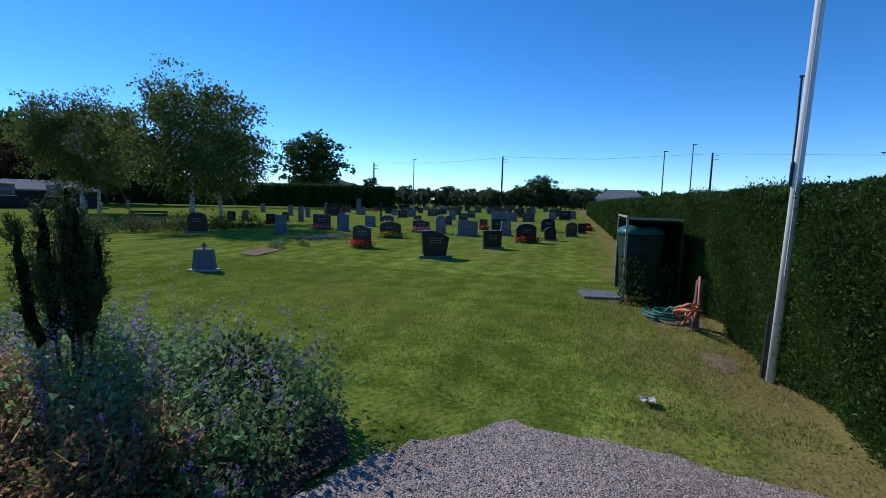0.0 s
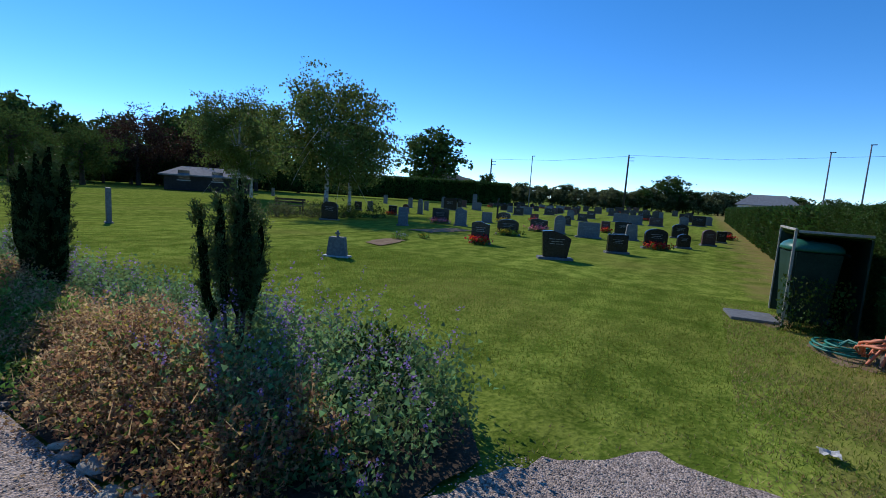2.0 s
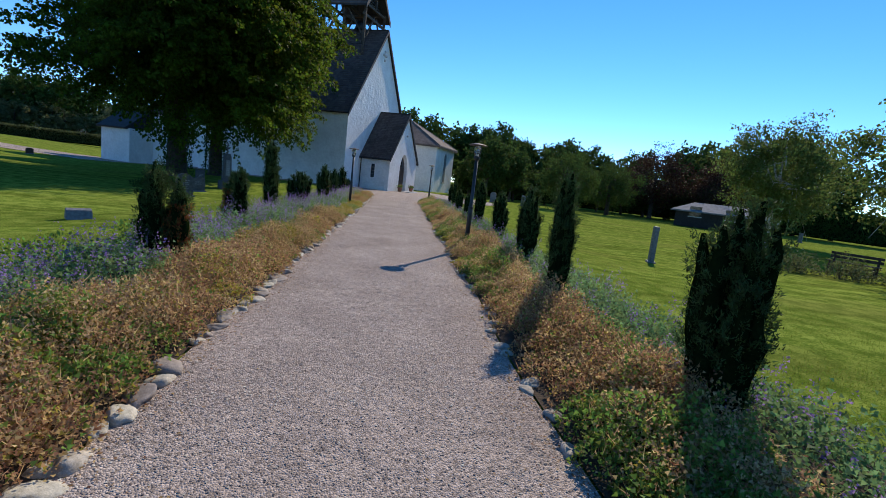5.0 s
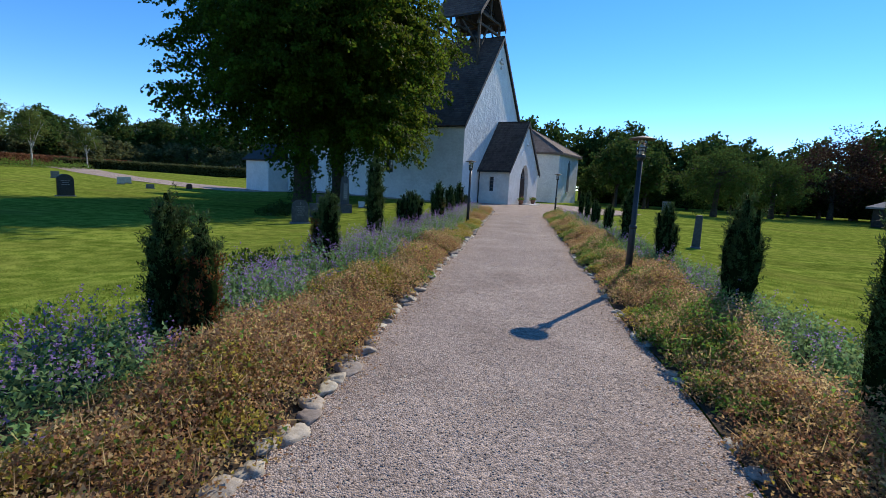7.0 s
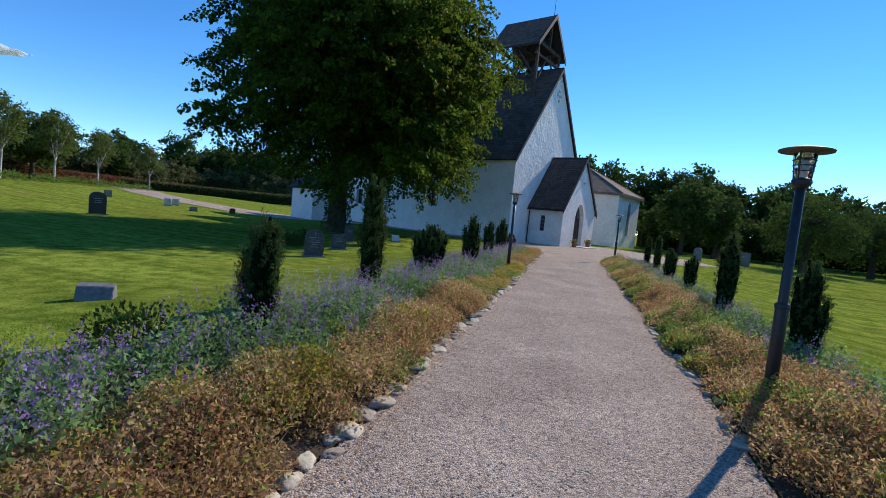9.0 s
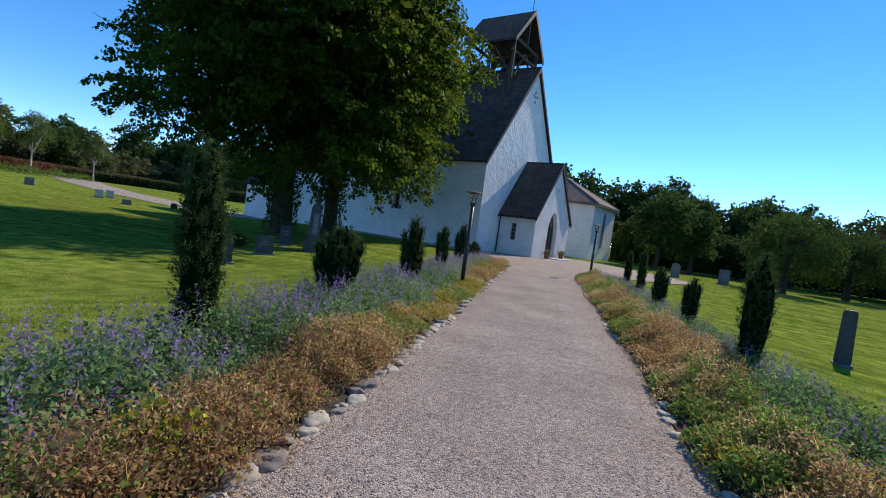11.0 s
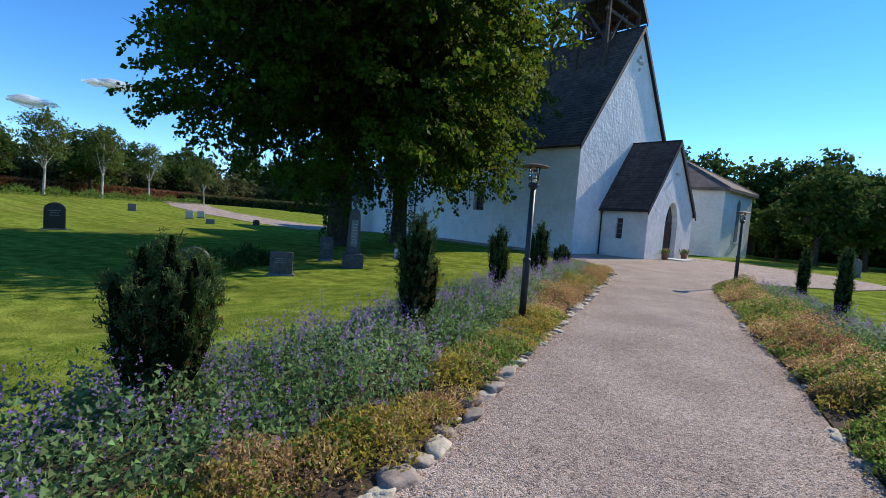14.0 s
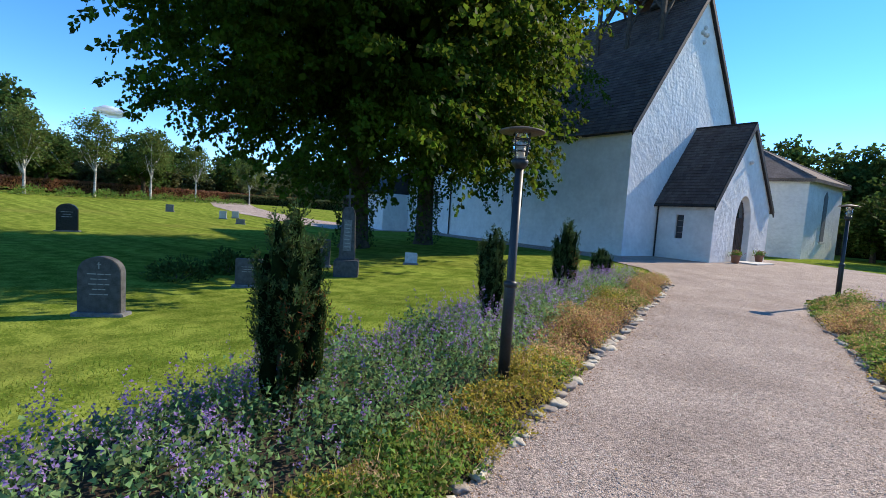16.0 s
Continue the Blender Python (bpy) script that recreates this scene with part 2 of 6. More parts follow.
KERB_STONE = material("field_stone", (0.25, 0.22, 0.18), (0.48, 0.425, 0.355), scale=5, fine=40, rough=0.85, bump=0.5, depth=0.012, per="object", spread=0.35)
LETTER = material("pale_lettering", (0.28, 0.28, 0.27), (0.42, 0.42, 0.41), scale=5, rough=0.6, bump=0)
WHITE_METAL = material("white_pole_paint", (0.70, 0.71, 0.71), (0.82, 0.83, 0.83), scale=2, fine=30, rough=0.35, bump=0.05, depth=0.002, spec=0.5)
FRAME_METAL = material("worn_frame", (0.26, 0.25, 0.22), (0.5, 0.48, 0.43), scale=9, fine=60, rough=0.7, bump=0.3, depth=0.004)
BIN_GREEN = material("dark_green_plastic", (0.008, 0.03, 0.022), (0.02, 0.055, 0.042), scale=4, fine=40, rough=0.45)
LID_GREEN = material("green_plastic_lid", (0.015, 0.10, 0.075), (0.03, 0.15, 0.11), scale=4, fine=40, rough=0.4)
HOSE_ORANGE = material("orange_rubber", (0.55, 0.17, 0.09), (0.72, 0.28, 0.17), scale=6, fine=40, rough=0.55, bump=0.1)
HOSE_GREEN = material("green_rubber", (0.015, 0.14, 0.12), (0.03, 0.22, 0.18), scale=6, fine=40, rough=0.5, bump=0.1)
TERRACOTTA = material("terracotta", (0.22, 0.11, 0.07), (0.36, 0.19, 0.13), scale=6, fine=40, rough=0.85)
CHAPEL_ROOF = material("weathered_shingle", (0.115, 0.088, 0.075), (0.235, 0.185, 0.155), scale=1.2, fine=9, rough=0.9, bump=0.9, depth=0.05, spec=0.1)
TILE_RED = material("clay_tile", (0.20, 0.10, 0.07), (0.33, 0.19, 0.14), scale=3, fine=20, rough=0.7)
ROOF_GREY = material("pale_sheet_roof", (0.16, 0.165, 0.175), (0.27, 0.28, 0.29), scale=3, fine=20, rough=0.9, spec=0.1)
BARE = material("bare_earth", (0.20, 0.14, 0.095), (0.33, 0.25, 0.17), scale=4, fine=40, rough=1, bump=0.6, depth=0.015, spec=0.0)
HEATHER = leafy("red_hedge_leaf", (0.18, 0.085, 0.05), (0.33, 0.17, 0.10), 0.4, 0.2)
HILL = material("far_hill", (0.05, 0.06, 0.045), (0.12, 0.12, 0.10), scale=0.05, fine=0.6, rough=1, bump=0.6, depth=1.0)


# ---- mesh helpers ----
def link_mesh(name, verts, faces, mat, parent=None, label="", smooth=False):
    me = bpy.data.meshes.new(name)
    me.from_pydata([tuple(v) for v in verts], [], faces)
    if smooth:
        me.polygons.foreach_set("use_smooth", [True] * len(me.polygons))
    me.materials.append(mat)
    me.update()
    ob = new(name, me)
    ob.parent = parent
    if label:
        ob["label"] = label
    return ob


def part(name, bm, mat, parent=None, label="", smooth=False):
    me = bpy.data.meshes.new(name)
    bm.normal_update()
    bm.to_mesh(me)
    bm.free()
    if smooth:
        me.polygons.foreach_set("use_smooth", [True] * len(me.polygons))
    me.materials.append(mat)
    ob = new(name, me)
    ob.parent = parent
    if label:
        ob["label"] = label
    return ob


def empty(name, m=None):
    ob = new(name)
    if m is not None:
        ob.matrix_basis = m
    return ob


def quads(name, V, mat, parent=None, label=""):
    """One mesh of loose leaves from an array of shape (n, 4, 3), or (n, 3, 3) for fine needles."""
    n, k = V.shape[:2]
    me = bpy.data.meshes.new(name)
    me.vertices.add(n * k), me.loops.add(n * k), me.polygons.add(n)
    me.vertices.foreach_set("co", V.astype(np.float32).ravel())
    me.loops.foreach_set("vertex_index", np.arange(n * k, dtype=np.int32))
    me.polygons.foreach_set("loop_start", np.arange(0, n * k, k, dtype=np.int32))
    me.polygons.foreach_set("loop_total", np.full(n, k, dtype=np.int32))
    me.materials.append(mat)
    me.update()
    me.validate()
    ob = new(name, me)
    ob.parent = parent
    if label:
        ob["label"] = label
    return ob


def unit(a):
    return a / np.maximum(np.linalg.norm(a, axis=1, keepdims=True), 1e-6)


def leaves(C, size, width=0.5, lean=(0, 0, 0), loose=1.0, g=rng):
    """Leaf-shaped quads that start at the points C and point along lean plus some chance."""
    n = len(C)
    d = unit(np.asarray(lean, float) + g.normal(size=(n, 3)) * loose)
    s = size * g.uniform(0.6, 1.3, (n, 1))
    side = unit(np.cross(d, g.normal(size=(n, 3)))) * s * width * 0.5
    bend = np.cross(d, side) * 0.3
    mid = C + d * s * 0.5
    return np.stack([C, mid + side + bend, C + d * s, mid - side + bend], axis=1)


def needles(C, size, width=0.5, lean=(0, 0, 0), loose=1.0, g=rng):
    """Small pointed triangles that start at the points C and point along lean plus some chance."""
    n = len(C)
    d = unit(np.asarray(lean, float) + g.normal(size=(n, 3)) * loose)
    s = size * g.uniform(0.6, 1.3, (n, 1))
    side = unit(np.cross(d, g.normal(size=(n, 3)))) * s * width * 0.6
    return np.stack([C - side, C + side, C + d * s], axis=1)


def box(bm, x0, x1, y0, y1, z0, z1, bevel=0.0):
    r = bmesh.ops.create_cube(bm, size=1, matrix=Matrix.Translation(((x0 + x1) / 2, (y0 + y1) / 2, (z0 + z1) / 2)) @ Matrix.Diagonal((x1 - x0, y1 - y0, z1 - z0, 1)))
    if bevel:
        es = list({e for v in r["verts"] for e in v.link_edges})
        bmesh.ops.bevel(bm, geom=es, offset=bevel, segments=2, affect="EDGES")


def box_part(name, x0, x1, y0, y1, z0, z1, mat, parent, bevel=0.0, label=""):
    bm = bmesh.new()
    box(bm, x0, x1, y0, y1, z0, z1, bevel)
    return part(name, bm, mat, parent, label)


def prism(name, outline, y0, y1, mat, parent, label="", bevel=0.0):
    """An outline in x and z, given thickness along y."""
    bm = bmesh.new()
    a = [bm.verts.new((x, y0, z)) for x, z in outline]
    face = bm.faces.new(a)
    out = bmesh.ops.extrude_face_region(bm, geom=[face])
    bmesh.ops.translate(bm, vec=(0, y1 - y0, 0), verts=[v for v in out["geom"] if isinstance(v, bmesh.types.BMVert)])
    bmesh.ops.recalc_face_normals(bm, faces=bm.faces[:])
    if bevel:
        bmesh.ops.bevel(bm, geom=bm.edges[:], offset=bevel, segments=2, affect="EDGES")
    return part(name, bm, mat, parent, label)


def lathe(name, profile, mat, parent, seg=16, label="", smooth=True):
    """A turned shape from radii and heights."""
    V, F = [], []
    for r, z in profile:
        V += [(r * math.cos(2 * math.pi * k / seg), r * math.sin(2 * math.pi * k / seg), z) for k in range(seg)]
    for i in range(len(profile) - 1):
        for k in range(seg):
            F.append((i * seg + k, i * seg + (k + 1) % seg, (i + 1) * seg + (k + 1) % seg, (i + 1) * seg + k))
    F += [tuple(range(seg - 1, -1, -1)), tuple((len(profile) - 1) * seg + k for k in range(seg))]
    return link_mesh(name, V, F, mat, parent, label, smooth)


def tube(points, radii, seg=7):
    """Vertices and faces of a tapered tube through points."""
    V, F = [], []
    P = [Vector(p) for p in points]
    for i, p in enumerate(P):
        d = (P[min(i + 1, len(P) - 1)] - P[max(i - 1, 0)]).normalized()
        a = d.orthogonal().normalized()
        b = d.cross(a)
        V += [p + (a * math.cos(2 * math.pi * k / seg) + b * math.sin(2 * math.pi * k / seg)) * radii[i] for k in range(seg)]
    for i in range(len(P) - 1):
        for k in range(seg):
            F.append((i * seg + k, i * seg + (k + 1) % seg, (i + 1) * seg + (k + 1) % seg, (i + 1) * seg + k))
    return V, F


def tubes(name, runs, mat, parent=None, label="", seg=7):
    V, F = [], []
    for pts, radii in runs:
        v, f = tube(pts, radii, seg)
        F += [tuple(i + len(V) for i in face) for face in f]
        V += v
    return link_mesh(name, V, F, mat, parent, label, True)


def sweep(a, b, bend, n=5):
    """Points of a limb from a to b, bent upwards or downwards."""
    a, b = Vector(a), Vector(b)
    return [a.lerp(b, i / n) + Vector((0, 0, bend * math.sin(math.pi * i / n))) for i in range(n + 1)]


# ---- ground ----
def step01(v):
    v = np.clip(v, 0, 1)
    return v * v * (3 - 2 * v)


def ground_z(x, y):
    """The lawns lie a little lower than the path further on, and rise again towards the road and the orchard."""
    x, y = np.asarray(x, float), np.asarray(y, float)
    drop = 0.32 * step01((-x - 4.2) / 4.0) * step01((y + 6) / 10) + 0.32 * step01((x - 3.6) / 4.0) * step01((y - 6) / 9)
    near = step01((np.hypot(x + 2, y - 46) - 14) / 12)
    rise = 1.25 * step01((-x - 26) / 34) * step01((y - 2) / 14)
    return -0.03 - drop * near + rise + 0.012 * np.sin(x * 0.9 + 1.3) * np.sin(y * 0.7) * (np.abs(x) > 4)


def gz(x, y):
    return float(ground_z(x, y))


def path_left(y):
    return -1.33 - 0.022 * y + 0.03 * math.sin(y * 1.7)


def path_right(y):
    return 1.34 - 0.012 * y + 0.04 * math.sin(y * 1.3 + 1)


def make_ground():
    xs = np.concatenate([[-1800, -700, -300, -150], np.arange(-90, 120, 1.5), [150, 300, 700, 1800]])
    ys = np.concatenate([[-1800, -700, -300, -100], np.arange(-40, 110, 1.5), [150, 300, 700, 1800]])
    X, Y = np.meshgrid(xs, ys)
    V = np.stack([X.ravel(), Y.ravel(), ground_z(X, Y).ravel()], 1)
    w = len(xs)
    F = [(j * w + i, j * w + i + 1, (j + 1) * w + i + 1, (j + 1) * w + i) for j in range(len(ys) - 1) for i in range(w - 1)]
    ob = link_mesh("ground", V, F, GRASS, smooth=True)
    return tagged(ob, "mown green lawn with dry patches around the graves", "lawn", kind="structure")


def strip(name, left, right, ys, mat, z, cols=8, label="", category="", crown=0.0):
    V, F = [], []
    for y in ys:
        a, b = left(y), right(y)
        for k in range(cols + 1):
            u = k / cols
            V.append((a + (b - a) * u, y, z + crown * math.sin(math.pi * u)))
    w = cols + 1
    for j in range(len(ys) - 1):
        F += [(j * w + k, j * w + k + 1, (j + 1) * w + k + 1, (j + 1) * w + k) for k in range(cols)]
    return tagged(link_mesh(name, V, F, mat, smooth=True), label, category, kind="structure")


def flat(name, outline, z, mat, label, category, jag=0.0, pace=0.35):
    """A flat sheet with an uneven rim."""
    pts = []
    for i, (x, y) in enumerate(outline):
        x2, y2 = outline[(i + 1) % len(outline)]
        n = max(1, int(math.hypot(x2 - x, y2 - y) / pace)) if jag else 1
        for k in range(n):
            u = k / n
            pts.append((x + (x2 - x) * u + random.uniform(-jag, jag), y + (y2 - y) * u + random.uniform(-jag, jag)))
    bm = bmesh.new()
    f = bm.faces.new([bm.verts.new((x, y, z)) for x, y in pts])
    if f.normal.z < 0:
        f.normal_flip()
    bmesh.ops.triangulate(bm, faces=[f])
    ob = part(name, bm, mat)
    for p in ob.data.polygons:
        if p.normal.z < 0:
            p.flip()
    return tagged(ob, label, category, kind="structure")


make_ground()
strip("path", path_left, path_right, [-2.9 + 0.3 * i for i in range(108)], GRAVEL, 0.0, label="pale grey gravel path between planted beds", category="path")
flat("forecourt", [(-2.0, 28.85), (0.98, 28.85), (1.15, 30.8), (2.4, 32.4), (6.2, 35.2), (8.6, 38.5), (8.0, 44), (3, 51), (-6, 52), (-24, 55), (-25, 50.5), (-21, 44.2), (-15, 41.6), (-6, 38.0), (-3.2, 34.5), (-2.4, 31.5)], 0.004, GRAVEL, "gravel forecourt in front of the church", "forecourt", 0.05)
flat("gravel_apron", [(-7, -2.9), (1.7, -2.9), (2.12, -3.2), (2.6, -3.44), (2.9, -3.66), (3.3, -4.15), (3.2, -4.6), (3.15, -5.1), (2.95, -5.7), (2.85, -6.3), (2.4, -7.5), (-7, -7.5)], -0.008, GRAVEL, "gravel turning place at the end of the path", "gravel", 0.05, 0.12)
def draped(name, near, far, mat, label, category, n=40, lift=0.03):
    """A lane between two chains of points, laid over the rise of the ground."""
    along = lambda chain, u: np.array([np.interp(u, np.linspace(0, 1, len(chain)), [p[k] for p in chain]) for k in (0, 1)])
    V, F = [], []
    for i in range(n + 1):
        a, b = along(near, i / n), along(far, i / n)
        for k in range(7):
            x, y = a + (b - a) * k / 6
            V.append((x, y, gz(x, y) + lift))
    for i in range(n):
        F += [(7 * i + k, 7 * i + k + 1, 7 * i + k + 8, 7 * i + k + 7) for k in range(6)]
    return tagged(link_mesh(name, V, F, mat, smooth=True), label, category, kind="structure")


draped("gravel_road", [(-24.0, 50.2), (-28.5, 42.6), (-35.2, 43), (-42, 43.2), (-49, 45), (-60, 51), (-78, 62)], [(-25.5, 56), (-31, 51), (-37, 49), (-44, 49), (-51, 51.5), (-60, 57), (-76, 68)], GRAVEL, "gravel road across the churchyard", "road")


# ---- planted beds ----
BED_L, BED_R = -2.35, 2.25


def bed_soil(name, inner, width, y0, y1):
    side = 1 if width > 0 else -1
    ys = [y0 + (y1 - y0) * i / 60 for i in range(61)]
    a = (lambda y: inner(y) + 0.02 * side) if side > 0 else (lambda y: inner(y) + width)
    b = (lambda y: inner(y) + width) if side > 0 else (lambda y: inner(y) - 0.02)
    return strip(name, a, b, ys, SOIL, 0.0, 6, "dark soil of a planted bed", "bed", crown=0.05)


bed_soil("bed_left", path_left, BED_L, -3.0, 30.6)
bed_soil("bed_right", path_right, BED_R, -1.9, 30.2)
flat("bed_end", [(1.38, -1.85), (1.42, -2.86), (2.1, -3.2), (2.6, -3.3), (3.15, -2.85), (3.5, -1.85)], 0.004, SOIL, "dark soil at the rounded end of a planted bed", "bed", 0.04, 0.15)


def bed_points(inner, side, u0, u1, y0, y1, density, g):
    """Random places in a strip of the bed, u metres from the path's edge."""
    n = int((u1 - u0) * (y1 - y0) * density)
    y = g.uniform(y0, y1, n)
    u = g.uniform(u0, u1, n)
    base = np.array([inner(v) for v in y])
    return base + side * u, y, u


def patch(x, y, s, k):
    """A slow pattern of 0 to 1 over the ground."""
    return 0.5 + 0.25 * (np.sin(x * s + k) + np.sin(y * s * 0.83 + 2.1 * k + 0.6 * np.sin(x * s * 1.7)))


def band(side, y):
    """How far the low ground cover reaches from the path's edge."""
    y = np.asarray(y, float)
    if side > 0:
        return 0.95 + 0.12 * np.sin(y * 0.9)
    return 0.72 + 0.45 * step01((9 - y) / 4) - 0.24 * step01((y - 14) / 2) * step01((21 - y) / 2) + 0.22 * step01((y - 20.5) / 2) + 0.08 * np.sin(y * 1.1)


def ground_cover(name, inner, side, y0, y1, seed):
    """Low cushions of leaves, each with its own height and state of dryness, with dark hollows between them."""
    g = np.random.default_rng(seed)
    holder = tagged(empty(name), "low rust-brown ground cover along the path", "plants", kind="stuff")
    x, y, u = bed_points(inner, side, 0.14, 1.22, y0, y1, 40, g)
    keep = u < band(side, y)
    x, y, u = x[keep], y[keep], u[keep]
    n = len(x)
    r = np.minimum(g.uniform(0.14, 0.32, n), u + 0.03)
    tall = (0.10 + 0.24 * np.clip(u / 0.6, 0, 1)) * g.uniform(0.8, 1.2, n) * (0.55 + 0.95 * patch(x, y, 3.0, seed + 2))
    if side < 0:
        tall *= 1 - 0.42 * step01((y - 13) / 2) * step01((22 - y) / 2)
    fresh = 0.55 * step01((y - 13.5) / 2) * step01((21.5 - y) / 2) if side < 0 else 0.12 * step01((y - 7) / 3)
    state = patch(x, y, 1.3, seed + 5) + g.normal(size=n) * 0.2 - fresh
    kind = np.where(state > 0.58, 0, np.where(state > 0.36, 1, np.where(patch(x, y, 1.9, seed + 8) + g.normal(size=n) * 0.15 > 0.56, 2, 3)))
    count = (r * r * 3.14 * np.where(np.abs(y - 8) < 13, 2900, 1400)).astype(int)
    who = np.repeat(np.arange(n), count)
    m = len(who)
    a, q = g.uniform(0, 2 * np.pi, m), np.sqrt(g.uniform(0, 1, m))
    q *= 1 + 0.18 * np.sin(a * 3 + who) + 0.12 * np.sin(a * 7 + who * 2.3)
    lift = np.clip(1 - 0.6 * q ** 2, 0.06, 1) * g.uniform(0.2, 1.12, m) ** 0.6
    C = np.stack([x[who] + np.cos(a) * q * r[who], y[who] + np.sin(a) * q * r[who] * 1.15, tall[who] * lift + 0.015], 1)
    out = np.stack([np.cos(a) * q * 0.7, np.sin(a) * q * 0.7, np.full(m, 0.1)], 1)
    mixed = np.where(g.uniform(size=m) < 0.2, g.integers(0, 4, m), kind[who])
    for k, (mat, size, words) in enumerate(((RUST_LEAF, 0.022, "dry rust-coloured leaves"), (TAN_LEAF, 0.021, "pale withered leaves"), (GOLD_LEAF, 0.024, "yellowing green leaves"), (GREEN_LEAF, 0.03, "fresh green leaves"))):
        pick = mixed == k
        quads("leaves", needles(C[pick], size, 0.8, out[pick], 0.8, g), mat, holder, words)
    tips = g.choice(m, m // 30, replace=False)
    quads("stalks", needles(C[tips], 0.10, 0.05, out[tips] + (0, 0, 0.8), 0.5, g), TAN_LEAF, holder, "thin dry stalks")
    return holder


def catmint(name, inner, side, u0, u1, y0, y1, seed, tall=0.46, outer=2.2):
    g = np.random.default_rng(seed)
    holder = tagged(empty(name), "grey-green catmint with violet-blue flower spikes", "plants", kind="stuff")
    x, y, u = bed_points(inner, side, u0, u1, y0, y1, 96 if y1 > 5 else 150, g)
    keep = u > band(side, y) - 0.12 if y1 > 5 else x < 3.02 + (y + 3) * 0.52
    x, y, u = x[keep], y[keep], u[keep]
    n = len(x)
    h = tall * (0.6 + 0.55 * patch(x, y, 3.7, seed)) * g.uniform(0.75, 1.2, n)
    rim = np.clip(np.minimum(u - u0, u1 - u) / 0.3, 0.3, 1)
    h *= rim
    lean = np.stack([g.normal(size=n) * 0.35, g.normal(size=n) * 0.35, np.ones(n)], 1)
    lean = unit(lean)
    per = 30
    f = g.uniform(0.1, 0.95, (n, per))
    base = np.stack([x, y, np.zeros(n)], 1)
    C = base[:, None] + lean[:, None] * (h[:, None] * f)[..., None] + g.normal(size=(n, per, 3)) * 0.05
    C = C.reshape(-1, 3)
    C[:, 2] = np.maximum(C[:, 2], 0.02)
    quads("leaves", needles(C, 0.036, 0.75, (0, 0, 0.5), 1, g), NEPETA_LEAF, holder)
    bloom = g.uniform(size=n) < (0.12 + 0.4 * patch(x, y, 2.2, seed + 3) if side > 0 else 0.24 + 0.55 * patch(x, y, 2.2, seed + 3))
    per = 24
    f = g.uniform(0.8, 1.36, (n, per))
    C = (base[:, None] + lean[:, None] * (h[:, None] * f)[..., None] + g.normal(size=(n, per, 3)) * 0.014)[bloom].reshape(-1, 3)
    quads("flower_spikes", needles(C, 0.016, 0.9, (0, 0, 0.3), 1, g), NEPETA_FLOWER, holder, "violet-blue flower spikes")
    return holder


ground_cover("ground_cover", path_left, -1, -2.8, 30.4, 11)
ground_cover("ground_cover", path_right, 1, -2.6, 30.0, 12)
catmint("catmint", path_left, -1, 0.5, 2.3, -2.8, 29.6, 13)
catmint("catmint", path_right, 1, 0.85, 2.15, -1.2, 29.4, 14)
catmint("catmint", lambda y: 1.25 + 0.25 * max(0, -y - 2.3), 1, 0.45, 2.1, -3.1, -0.9, 15, 0.56)


# ---- kerb of field stones ----
def stone_mesh(seed):
    bm = bmesh.new()
    bmesh.ops.create_icosphere(bm, subdivisions=3, radius=0.5)
    for v in bm.verts:
        k = 1 + 0.6 * noise.noise(v.co * 1.7 + Vector((seed * 7.3, 0, 0))) + 0.22 * noise.noise(v.co * 5 + Vector((0, seed * 3.1, 0)))
        v.co = Vector((v.co.x * k, v.co.y * k * 0.75, v.co.z * k * 0.6))
        v.co.z = min(v.co.z, 0.2 + 0.06 * noise.noise(v.co * 3))
    me = bpy.data.meshes.new("kerb_stone")
    bm.to_mesh(me)
    bm.free()
    me.polygons.foreach_set("use_smooth", [True] * len(me.polygons))
    me.materials.append(KERB_STONE)
    return me


STONES = [stone_mesh(i) for i in range(6)]


def stone_row(edge, side, y0, y1, seed, big=0.3, share=0.94):
    r = random.Random(seed)
    row = tagged(empty("stone_edging"), "row of rounded pale field stones edging the path", "edging", kind="structure")
    y = y0
    while y < y1:
        s = r.uniform(0.14, big)
        if r.random() < share:
            ob = new("stone", STONES[r.randrange(6)])
            ob.matrix_basis = pose(edge(y) + side * r.uniform(-0.03, 0.07), y, s * 0.0, r.uniform(-12, 12), r.uniform(-12, 12), 90 + r.uniform(-30, 30)) @ Matrix.Diagonal((s, s * r.uniform(0.85, 1.2), s * r.uniform(0.65, 0.95), 1))
            ob.parent = row
        y += s * r.uniform(0.9, 1.1)


stone_row(path_left, -1, -2.6, 30.4, 3, 0.28)
stone_row(path_right, 1, -2.6, 30.0, 4, 0.18, 0.4)


